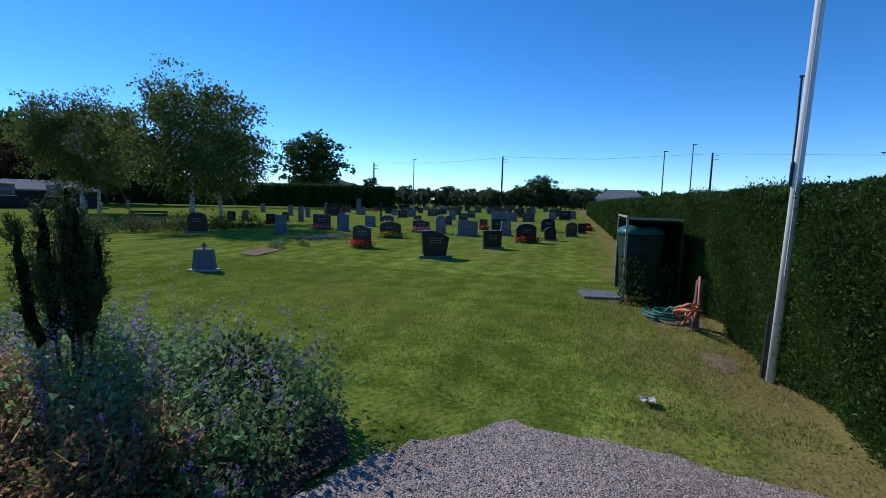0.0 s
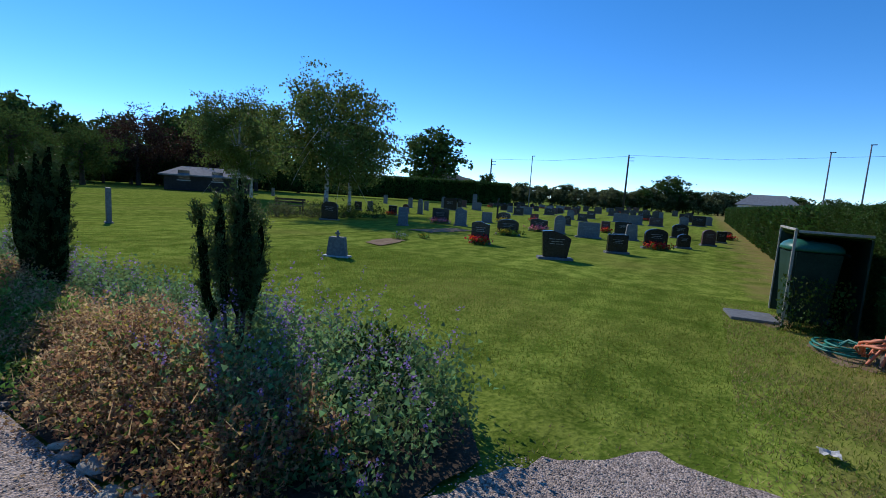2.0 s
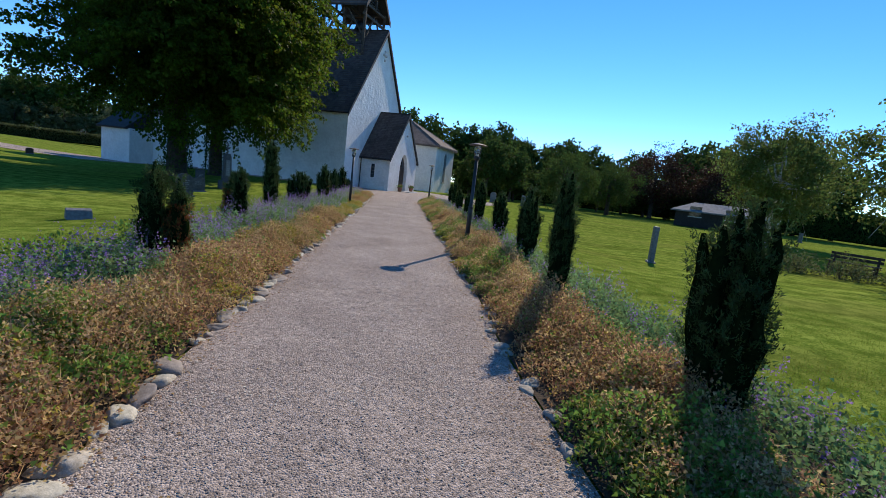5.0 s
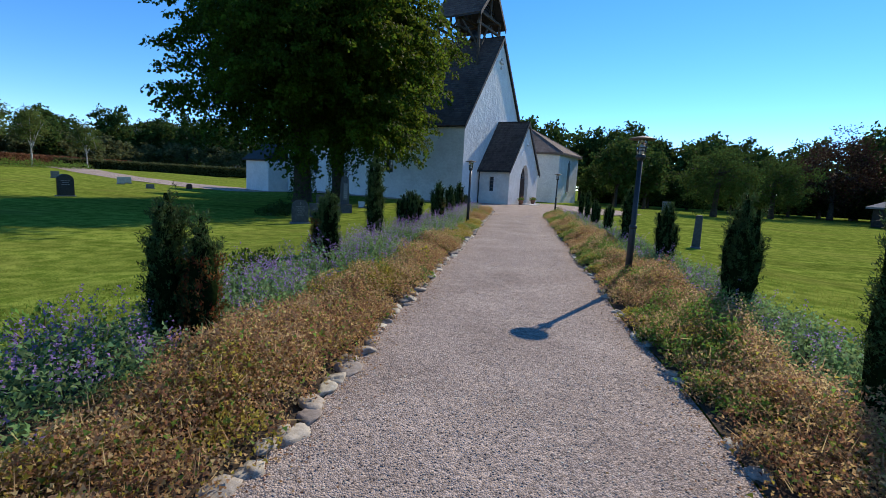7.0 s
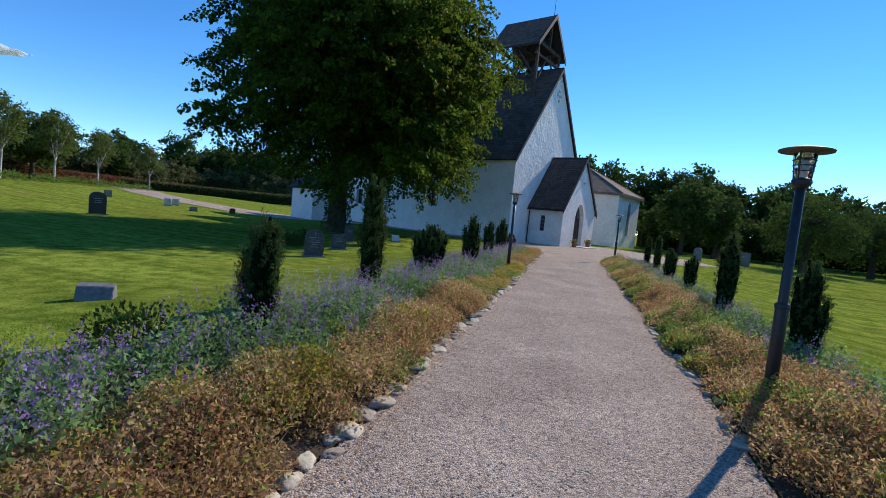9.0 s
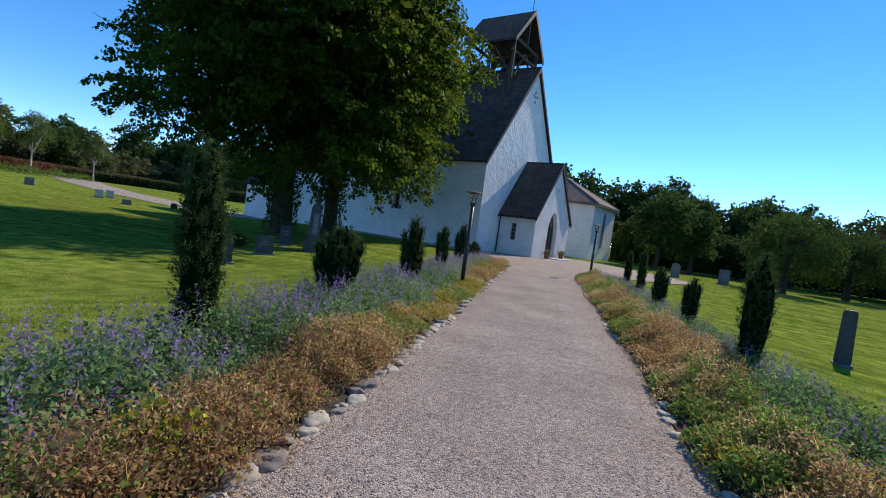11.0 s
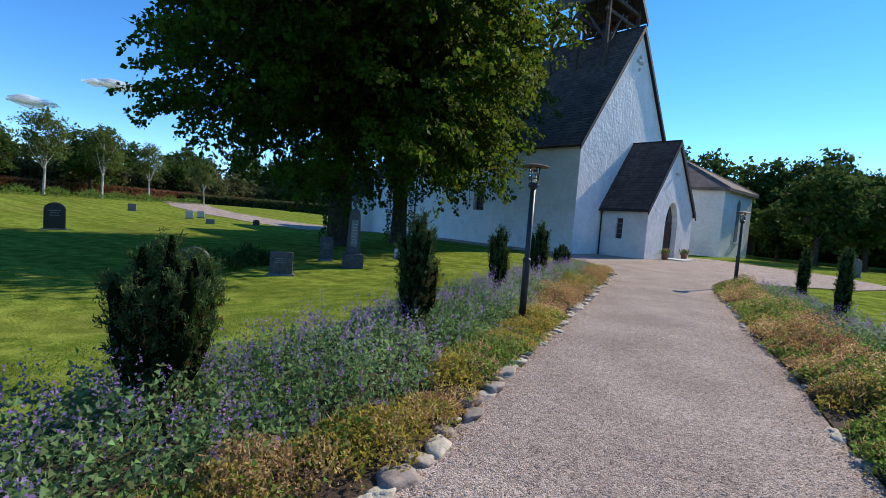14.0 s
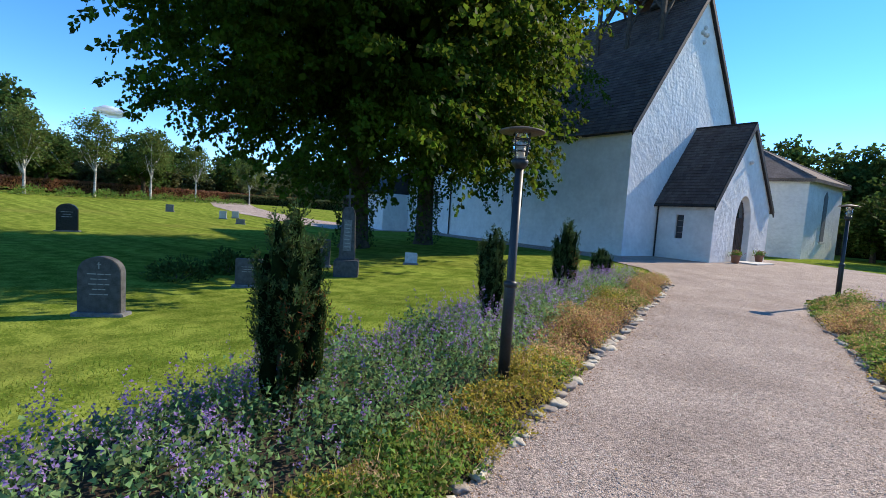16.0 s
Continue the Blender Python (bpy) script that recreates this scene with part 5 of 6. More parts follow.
def grave(x, y, w, h, shape, mat, words, turn=-90.0, thick=0.14, flowers=None, lines=3, lean=0.0):
    """A headstone on a low plinth; its face looks along -y of its own frame."""
    s = empty("headstone")
    box_part("plinth", -w * 0.6, w * 0.6, -thick * 0.9, thick * 0.9, -0.08, 0.06, GREY_STONE, s, 0.012)
    body = prism("stone", [(px, pz + 0.058) for px, pz in outline_of(shape, w, h)], -thick / 2, thick / 2, mat, s, "", 0.01)
    if h > 0.3 and lines:
        for k in range(lines):
            z = 0.06 + h * (0.68 - 0.09 * k)
            ww = w * (0.27, 0.19, 0.24, 0.15, 0.21)[k % 5]
            for a, b in ((-1.0, -0.25), (-0.12, 0.42), (0.55, 1.0)):
                box_part("lettering", ww * a, ww * b, -thick / 2 - 0.003, -thick / 2 + 0.002, z, z + h * 0.016, LETTER, body)
        if lines > 4:
            z = 0.06 + h * 0.78
            box_part("cross", -0.006, 0.006, -thick / 2 - 0.003, -thick / 2 + 0.002, z, z + h * 0.12, LETTER, body)
            box_part("cross", -w * 0.05, w * 0.05, -thick / 2 - 0.0032, -thick / 2 + 0.002, z + h * 0.078, z + h * 0.09, LETTER, body)
    if flowers:
        g = np.random.default_rng(int(abs(x * 31 + y * 17)) + 1)
        C = g.normal(size=(260, 3)) * (w * 0.28, 0.08, 0.05) + (0, -thick * 2.2, 0.14)
        bunch = empty("flowers")
        quads("leaves", leaves(C - (0, 0, 0.06), 0.08, 0.6, (0, 0, 0.5), 1, g), GREEN_LEAF, bunch)
        quads("blossom", leaves(C, 0.07, 0.9, (0, -0.3, 0.5), 0.8, g), flowers, bunch)
        bunch.matrix_basis = pose(x, y, gz(x, y), 0, 0, turn)
        tagged(bunch, "bright planted flowers before a headstone", "flowers")
    s.matrix_basis = pose(x, y, gz(x, y), lean, 0, turn)
    return tagged(s, words, "headstone", "headstones in the cemetery")


BLACK = "polished black granite headstone on the lawn"
GREY = "grey granite headstone on the lawn"
RED = "red-brown granite headstone on the lawn"
grave(11.75, -1.05, 0.72, 0.66, "slant", BLACK_STONE, "black irregular headstone leaning on the lawn", -62, 0.2)
grave(13.2, 1.7, 0.55, 0.62, "wave", BLACK_STONE, BLACK, -70, flowers=RED_FLOWER)
grave(15.0, -2.0, 0.6, 0.52, "plain", BLACK_STONE, BLACK, -60)
grave(16.3, 6.7, 0.4, 0.7, "plain", GREY_STONE, "narrow dark grey headstone", -72)
grave(19.6, 6.8, 0.8, 0.65, "plain", BLACK_STONE, BLACK, -75, flowers=PINK_FLOWER)
grave(19.2, 5.5, 0.52, 0.76, "wave", GREY_STONE, GREY, -72)
grave(23.2, 6.0, 0.54, 0.5, "plain", GREY_STONE, GREY, -75)
grave(17.2, 2.4, 0.82, 0.56, "round", BLACK_STONE, BLACK, -66, flowers=YELLOW_FLOWER)
grave(24.9, 5.7, 0.7, 0.5, "round", BLACK_STONE, BLACK, -75, flowers=YELLOW_FLOWER)
grave(28.7, 5.2, 0.5, 0.42, "plain", RED_STONE, RED, -80, flowers=RED_FLOWER)
grave(20.7, 2.3, 0.77, 0.5, "wave", BLACK_STONE, BLACK, -70, flowers=PINK_FLOWER)
grave(20.5, 1.3, 0.46, 0.75, "round", GREY_STONE, GREY, -70)
grave(19.8, -0.1, 0.87, 0.58, "plain", GREY_STONE, "wide pale grey granite headstone", -68)
grave(17.8, -2.8, 0.76, 0.64, "round", BLACK_STONE, BLACK, -64, flowers=RED_FLOWER)
grave(19.4, -3.6, 0.46, 0.47, "round", BLACK_STONE, BLACK, -64)
grave(22.1, -4.4, 0.52, 0.6, "round", RED_STONE, RED, -66)
grave(20.9, -1.6, 0.5, 0.6, "taper", GREY_STONE, "heart-shaped pale grey headstone", -66)
grave(24.0, -0.8, 0.75, 0.56, "plain", BLACK_STONE, BLACK, -70)
grave(36.9, 0.3, 1.0, 0.62, "plain", GREY_STONE, GREY, -78)
grave(27.5, 2.8, 0.4, 0.52, "round", BLACK_STONE, BLACK, -75)
grave(39.5, 10.3, 0.85, 0.62, "plain", BLACK_STONE, BLACK, -80)
grave(43.1, 10.9, 1.2, 0.7, "plain", GREY_STONE, GREY, -80)
grave(43.8, 8.8, 0.95, 0.6, "wave", BLACK_STONE, BLACK, -80)
grave(24.5, 0.1, 0.42, 0.5, "plain", RED_STONE, RED, -72, flowers=RED_FLOWER)
grave(25.2, -3.2, 0.72, 0.62, "round", BLACK_STONE, BLACK, -70)
grave(27.8, -5.2, 0.5, 0.36, "round", RED_STONE, RED, -70, flowers=RED_FLOWER)
grave(24.8, -4.9, 0.4, 0.46, "plain", BLACK_STONE, BLACK, -70)
grave(43.9, -3.7, 1.0, 0.8, "plain", BLACK_STONE, BLACK, -80)
grave(44.3, -2.6, 0.7, 0.64, "wave", GREY_STONE, GREY, -80)
grave(37.0, -1.1, 0.9, 0.55, "plain", RED_STONE, RED, -78)
grave(39.4, 1.7, 1.1, 0.64, "plain", GREY_STONE, GREY, -78)
grave(41.3, 4.4, 0.7, 0.62, "round", BLACK_STONE, BLACK, -78)
grave(34.7, 3.6, 0.68, 0.5, "plain", BLACK_STONE, BLACK, -78)
grave(36.0, 4.8, 0.53, 0.7, "round", GREY_STONE, GREY, -78)
grave(26.4, 14.5, 0.62, 0.6, "plain", BLACK_STONE, BLACK, -85, flowers=RED_FLOWER)
grave(28.7, 18.3, 0.44, 0.68, "plain", GREY_STONE, GREY, -88)
grave(28.0, 18.9, 0.6, 0.6, "plain", BLACK_STONE, BLACK, -88)
grave(30.2, 14.7, 0.4, 1.1, "round", GREY_STONE, "tall narrow weathered headstone", -85)
grave(39.5, 21.8, 0.45, 0.94, "plain", GREY_STONE, GREY, -88)
grave(36.9, 18.3, 0.42, 0.8, "plain", GREY_STONE, GREY, -86)
grave(46.6, 22.0, 0.5, 1.2, "round", GREY_STONE, "tall narrow weathered headstone", -86)
grave(48.5, 19.0, 0.58, 1.7, "taper", GREY_STONE, "tall tapering grey memorial stone", -86)
grave(51.0, 22.2, 0.5, 1.05, "plain", BLACK_STONE, BLACK, -88)
grave(42.0, 18.6, 1.4, 1.15, "plain", BLACK_STONE, BLACK, -86)
grave(30.2, 16.0, 0.52, 0.62, "round", RED_STONE, RED, -86)
grave(45.0, 29.0, 0.5, 0.95, "plain", GREY_STONE, GREY, -90)
grave(39.1, 41.4, 0.5, 0.9, "plain", GREY_STONE, GREY, -100)
grave(31.5, 37.3, 0.5, 0.95, "round", GREY_STONE, GREY, -100)
grave(17.4, 11.8, 0.85, 0.85, "round", BLACK_STONE, "broad dark headstone in the shade of the birches", -75)
grave(8.45, 13.4, 0.42, 1.15, "plain", GREY_STONE, "tall narrow grey headstone on the lawn", -110)
# further rows towards the end of the cemetery
r9 = random.Random(9)
for row in range(7):
    for k in range(8):
        x, y = 48 + row * 6.5 + r9.uniform(-1.5, 1.5), -4 + k * 3.6 + row * 0.8 + r9.uniform(-1.3, 1.3)
        m, words = r9.choice(((BLACK_STONE, BLACK), (GREY_STONE, GREY), (RED_STONE, RED), (BLACK_STONE, BLACK)))
        grave(x, y, r9.uniform(0.6, 1.2), r9.uniform(0.55, 0.85), r9.choice(("plain", "round", "wave")), m, words, -82 + r9.uniform(-6, 6), flowers=r9.choice((None, None, None, RED_FLOWER)), lines=0)
# stones on the lawn between the path and the lime trees
grave(-8.95, 18.85, 0.64, 0.9, "round", SHADED_STONE, "rounded grey headstone with a small cross, in the lime's shade", 40, 0.16, lines=5)
grave(-9.8, 22.1, 0.6, 0.6, "plain", SHADED_STONE, "low rough grey headstone in the shade", 40)
grave(-26.2, 24.2, 0.8, 1.22, "round", BLACK_STONE, "tall black round-topped headstone on the open lawn", 60, 0.22)
grave(-11.2, 25.6, 0.45, 0.8, "plain", SHADED_STONE, "upright headstone with a pale plaque beside the lime tree", 40)
grave(-41.1, 36.3, 0.6, 0.55, "plain", GREY_STONE, GREY, 50, lines=2)
grave(-36.0, 37.9, 0.55, 0.6, "plain", PALE_STONE, "pale square headstone near the road", 50, lines=2)
grave(-32.0, 36.8, 0.6, 0.32, "plain", GREY_STONE, GREY, 50, lines=2)
grave(-36.9, 39.6, 0.55, 0.55, "plain", PALE_STONE, "pale square headstone near the road", 50, lines=2)
grave(-31.0, 40.3, 0.5, 0.45, "round", RED_STONE, RED, 50, lines=0)
for k in range(9):
    grave(-43 + 1.3 * k, 74 + 0.8 * k, 0.6, 0.6, "plain", PALE_STONE, "small white headstone in a row beyond the road", 30, lines=0)
grave(8.95, 45.7, 0.6, 1.0, "round", GREY_STONE, "grey weathered headstone beyond the forecourt", -20)
grave(12.1, 45.2, 0.7, 1.0, "plain", GREY_STONE, "grey weathered headstone beyond the forecourt", -20)
grave(5.92, 19.0, 0.27, 1.1, "taper", SHADED_STONE, "slender grey slab stone standing on the lawn", -20, 0.2, lines=0)


def obelisk(x, y):
    s = empty("obelisk")
    box_part("plinth", -0.4, 0.4, -0.4, 0.4, -0.1, 0.45, SHADED_STONE, s, 0.03)
    prism("shaft", [(-0.27, 0.45), (0.27, 0.45), (0.2, 1.75), (0.12, 1.9), (-0.12, 1.9), (-0.2, 1.75)], -0.2, 0.2, SHADED_STONE, s, "", 0.02)
    box_part("plaque", -0.13, 0.13, -0.215, -0.203, 0.7, 1.55, GREY_STONE, s, 0, "grey-green inscribed plaque")
    for k in range(7):
        box_part("lettering", -0.1 + 0.02 * (k % 2), 0.1 - 0.015 * (k % 3), -0.219, -0.214, 0.8 + 0.1 * k, 0.82 + 0.1 * k, LETTER, s)
    box_part("cross", -0.03, 0.03, -0.03, 0.03, 1.9, 2.4, SHADED_STONE, s)
    box_part("cross_arm", -0.14, 0.14, -0.028, 0.028, 2.15, 2.22, SHADED_STONE, s)
    s.matrix_basis = pose(x, y, gz(x, y), 0, 0, 40) @ Matrix.Diagonal((0.82, 0.82, 1, 1))
    return tagged(s, "grey stone memorial with cross and pale plaque, by the lime", "memorial")


obelisk(-9.55, 24.95)


def wedge_stone(x, y, w, mat, turn, words):
    s = empty("grave_marker")
    prism("stone", [(-0.2, 0), (0.2, 0), (0.1, 0.22), (-0.05, 0.26)], -w / 2, w / 2, mat, s, "", 0.01)
    s.matrix_basis = pose(x, y, gz(x, y), 0, 0, turn)
    return tagged(s, words, "grave marker")


wedge_stone(-7.2, 9.95, 0.48, GREY_STONE, -50, "low slanted grey grave marker on the lawn")


def leaning_tablet(x, y):
    s = empty("grave_marker")
    prism("tablet", [(-0.21, 0), (0.21, 0), (0.21, 0.38), (0.17, 0.42), (-0.21, 0.42)], -0.03, 0.03, PALE_STONE, s, "", 0.008)
    box_part("foot", -0.26, 0.26, -0.1, 0.12, -0.05, 0.03, GREY_STONE, s, 0.01)
    s.matrix_basis = pose(x, y, gz(x, y), -24, 0, 35)
    return tagged(s, "small white tablet leaning back on the lawn", "grave marker")


leaning_tablet(-9.7, 28.15)
wedge_stone(-3.0, 30.6, 0.4, BLACK_STONE, -50, "small dark marker at the end of the bed")


def small_monument():
    """Old pale stone with a cross, before an edged grave plot."""
    s = empty("headstone")
    box_part("plinth", -0.28, 0.28, -0.14, 0.14, -0.06, 0.03, PALE_STONE, s, 0.01)
    prism("stone", [(-0.21, 0.03), (0.21, 0.03), (0.16, 0.42), (-0.16, 0.42)], -0.09, 0.09, GREY_STONE, s, "", 0.012)
    box_part("cross", -0.018, 0.018, -0.018, 0.018, 0.42, 0.55, GREY_STONE, s)
    box_part("cross_arm", -0.05, 0.05, -0.016, 0.016, 0.47, 0.51, GREY_STONE, s)
    s.matrix_basis = pose(7.64, 2.39, gz(7.6, 2.4), 0, 0, -72)
    tagged(s, "small pale tapering headstone with a stone cross", "headstone")


small_monument()
flat("grave_plot", [(10.0, 3.1), (11.6, 3.3), (11.8, 4.0), (10.2, 3.8)], -0.016, BARE, "low earthy grave plot in the grass", "grave plot", 0.1, 0.25)
flat("grave_plot", [(14.6, 4.3), (17.2, 3.9), (17.6, 4.9), (14.8, 5.4)], -0.016, BARE, "low earthy grave plot in the grass", "grave plot", 0.1, 0.25)
shrub("flowers", 11.8, 3.7, 0.3, 0.22, GREEN_LEAF, 160, "bunch of pale flowers on a grave plot", 260, 0.06, PALE_STONE)
shrub("flowers", 12.7, 3.4, 0.2, 0.18, GREEN_LEAF, 161, "small yellow flowers on a grave plot", 160, 0.06, YELLOW_FLOWER)


def bench(x, y, turn):
    b = empty("bench")
    for k in range(3):
        box_part("seat_slat", -0.9, 0.9, -0.25 + 0.17 * k, -0.11 + 0.17 * k, 0.43, 0.47, DOOR_WOOD, b, 0.008)
    for k in range(2):
        box_part("back_slat", -0.9, 0.9, 0.27, 0.31, 0.58 + 0.16 * k, 0.7 + 0.16 * k, DOOR_WOOD, b, 0.008)
    for sx in (-0.75, 0.75):
        for sy in (-0.2, 0.27):
            box_part("leg", sx - 0.04, sx + 0.04, sy - 0.04, sy + 0.04, -0.05, 0.43 if sy < 0 else 0.86, DOOR_WOOD, b, 0.006)
    b.matrix_basis = pose(x, y, gz(x, y), 0, 0, turn)
    tagged(b, "dark wooden bench beneath the birches", "bench")


bench(19.5, 17.0, -60)


def plain_cross(x, y, tall):
    c = empty("grave_cross")
    box_part("upright", -0.05, 0.05, -0.05, 0.05, -0.1, tall, BLACK_STONE, c, 0.008)
    box_part("arm", -0.28, 0.28, -0.045, 0.045, tall * 0.68, tall * 0.78, BLACK_STONE, c, 0.008)
    c.matrix_basis = pose(x, y, gz(x, y), 0, 0, -60)
    tagged(c, "dark iron grave cross on the lawn", "grave cross")


plain_cross(26.0, 6.6, 1.3)


# ---- flagpole, bins and hose at the hedge ----
def flagpole(x, y):
    f = empty("flagpole")
    lathe("pole", [(0.036, -0.3), (0.035, 2.0), (0.034, 5.0), (0.032, 9.0), (0.028, 10.0)], WHITE_METAL, f, 20)
    box_part("bracket", 0.05, 0.11, -0.05, 0.05, -0.1, 0.55, LAMP_METAL, f, 0.01, "dark steel foot bracket")
    box_part("cleat", -0.015, 0.015, 0.03, 0.055, 1.65, 1.85, LAMP_METAL, f, 0.006)
    tubes("line", [([(-0.036, 0.01, 0.9), (-0.038, 0.012, 3.0), (-0.032, 0.01, 9.8)], [0.004] * 3)], WHITE_METAL, f, "thin halyard", 4)
    f.matrix_basis = pose(x, y, 0, 1.4, 0, 0)
    tagged(f, "white tapered flagpole standing against the hedge", "flagpole")


flagpole(4.79, -6.19)


def bin_shelter(x, y):
    s = empty("bin_shelter")
    g = np.random.default_rng(3)
    # two near-black sheets added to stand for the shelter's shaded inside
    box_part("shade_panel", 0.62, 0.65, -1.0, -0.1, 0.0, 1.18, INNER_SHADE, s, 0.004)
    box_part("shade_roof", 0.0, 1.32, -0.98, -0.05, 1.2, 1.23, INNER_SHADE, s, 0.004)
    box_part("side_panel", 1.32, 1.35, -1.0, 0.0, 0.0, 1.22, BIN_GREEN, s, 0.004)
    box_part("back_panel", 0.0, 1.32, -1.02, -0.99, 0.0, 1.22, BIN_GREEN, s, 0.004)
    for sx in (-0.04, 1.34):
        box_part("frame_post", sx - 0.02, sx + 0.02, -0.02, 0.02, 0.0, 1.27, FRAME_METAL, s, 0.006, "pale worn frame post")
    box_part("frame_rail", -0.07, 1.37, -0.02, 0.02, 1.27, 1.3, FRAME_METAL, s, 0.006, "pale worn frame rail")
    box_part("frame_rail", -0.07, -0.02, -1.0, -0.03, 1.25, 1.28, FRAME_METAL, s, 0.006)
    C = np.stack([g.uniform(-0.12, -0.03, 900), g.uniform(-0.9, 0.1, 900), g.uniform(0, 0.75, 900) ** 1.3], 1)
    quads("ivy", leaves(C, 0.05, 0.7, (-0.5, 0.3, 0.2), 1, g), HEDGE_LEAF, s, "ivy creeping up the side")
    s.matrix_basis = pose(x, y, 0, 0, 0, 0) @ Matrix.Diagonal((1, 0.76, 1, 1))
    tagged(s, "dark shelter with pale frame around the bins", "bin shelter")


bin_shelter(7.7, -5.25)


def wheelie_bin(x, y, turn, lid):
    b = empty("refuse_bin")
    bm = bmesh.new()
    r = bmesh.ops.create_cube(bm, size=1, matrix=Matrix.Translation((0, 0, 0.55)) @ Matrix.Diagonal((0.5, 0.55, 0.95, 1)))
    for v in bm.verts:
        if v.co.z < 0.3:
            v.co.x *= 0.8
            v.co.y *= 0.78
    bmesh.ops.bevel(bm, geom=bm.edges[:], offset=0.03, segments=2, affect="EDGES")
    part("body", bm, BIN_GREEN, b)
    dome = bmesh.new()
    bmesh.ops.create_uvsphere(dome, u_segments=20, v_segments=10, radius=1.0)
    for v in dome.verts:
        v.co = Vector((0.29 * math.copysign(abs(v.co.x) ** 0.55, v.co.x), 0.32 * math.copysign(abs(v.co.y) ** 0.55, v.co.y), 1.03 + (0.13 if v.co.z > 0 else 0.03) * v.co.z))
    part("lid", dome, lid, b, "rounded green lid", True)
    tubes("handle", [([(-0.22, -0.33, 1.0), (0.22, -0.33, 1.0)], [0.018, 0.018])], BIN_GREEN, b)
    for sx in (-0.2, 0.2):
        w = lathe("wheel", [(0.1, -0.03), (0.1, 0.03)], BLACK_STONE, b, 14)
        w.matrix_basis = pose(sx, -0.25, 0.1, 0, 90, 0)
    b.matrix_basis = pose(x, y, 0, 0, 0, turn)
    tagged(b, "dark green wheeled refuse bin inside the shelter", "refuse bin")


wheelie_bin(7.98, -5.48, 12, LID_GREEN)
wheelie_bin(8.7, -5.65, -5, BIN_GREEN)


def hose(mat, coils, x, y, seed, words, climb=0.0):
    g = random.Random(seed)
    pts = []
    for k in range(int(coils * 14)):
        a = k * 2 * math.pi / 14
        r = 0.2 + 0.05 * math.sin(a * 0.37 + seed) + 0.04 * math.sin(a * 1.3)
        z = 0.02 + 0.012 * (k % 28) / 4 + climb * abs(math.sin(a / 2)) * 0.5
        pts.append((math.cos(a) * r * 1.25, math.sin(a) * r * (1 - 0.5 * bool(climb)), z))
    ob = tubes("garden_hose", [(pts, [0.014] * len(pts))], mat, None, "", 6)
    ob.matrix_basis = pose(x, y, 0.0)
    tagged(ob, words, "hose")


hose(HOSE_GREEN, 5, 6.85, -5.72, 1, "coiled green garden hose lying on the ground")
hose(HOSE_ORANGE, 4, 6.35, -5.85, 2, "coiled orange garden hose beside the hose post", 0.5)
post = box_part("hose_post", -0.035, 0.035, -0.035, 0.035, -0.1, 0.58, TIMBER, None, 0.01)
post.matrix_basis = pose(6.5, -5.98, 0, 0, -4, 10)
tagged(post, "short weathered wooden post for the hoses", "post")
loop = tubes("garden_hose", [([(6.3, -5.9, 0.05), (6.36, -5.97, 0.3), (6.45, -5.98, 0.62), (6.53, -5.98, 0.55), (6.5, -5.95, 0.2), (6.35, -5.8, 0.03)], [0.016] * 6)], HOSE_ORANGE, None, "", 6)
tagged(loop, "loop of orange hose hung over the post", "hose")
slab = box_part("paving_slab", -0.3, 0.3, -0.3, 0.3, -0.03, 0.015, GREY_STONE, None, 0.01)
slab.matrix_basis = pose(8.15, -4.95, 0, 0, 0, 8)
tagged(slab, "grey paving slab in the grass before the bins", "slab")
litter = bmesh.new()
bmesh.ops.create_grid(litter, x_segments=5, y_segments=5, size=0.055)
for v in litter.verts:
    v.co.z = 0.035 + 0.03 * noise.noise(v.co * 30)
litter_ob = part("crumpled_paper", litter, PALE_STONE)
litter_ob.matrix_basis = pose(3.93, -5.08, -0.02)
tagged(litter_ob, "crumpled pale paper lying on the grass", "litter")


# ---- poles, wires and houses in the distance ----
def pole(x, y, tall, r, mat, arm, words):
    p = empty("utility_pole" if arm else "street_lamp")
    lathe("post", [(r, -0.5), (r * 0.7, tall)], mat, p, 8)
    if arm:
        for z in (0.6, 1.2):
            box_part("crossarm", -1.1, 0.1, -0.04, 0.04, tall - z - 0.05, tall - z + 0.05, mat, p)
    else:
        box_part("lamp_head", -0.6, 0.15, -0.1, 0.1, tall, tall + 0.12, GREY_STONE, p, 0.02)
    p.matrix_basis = pose(x, y, 0, 0, 0, 80)
    return tagged(p, words, "pole")


WORDS = "dark timber railway mast with crossarms beyond the cemetery"
LAMPS = "slender grey street lamp beyond the hedge"
pole(99, 10.5, 11, 0.22, ROOF_DARK, True, WORDS)
pole(91.5, 36.5, 9, 0.2, ROOF_DARK, True, WORDS)
pole(97.3, -28.5, 11.5, 0.22, ROOF_DARK, True, WORDS)
pole(94.6, 28.7, 9.9, 0.12, GREY_STONE, False, LAMPS)
pole(89, -19, 10.8, 0.12, GREY_STONE, False, LAMPS)
pole(88, -23.2, 11.8, 0.12, GREY_STONE, False, LAMPS)
pole(37.7, -18.7, 10.3, 0.1, LAMP_METAL, False, LAMPS)
wire = tubes("overhead_wire", [([(99, 10.5, 10.9), (98, -8, 10.3), (97.3, -28.5, 11.3), (95, -70, 10.6), (93, -120, 11)], [0.025] * 5), ([(91.5, 36.5, 8.9), (95, 24, 9.2), (99, 10.5, 10.7)], [0.025] * 3)], ROOF_DARK, None, "", 4)
tagged(wire, "thin overhead wires between the masts", "wire")


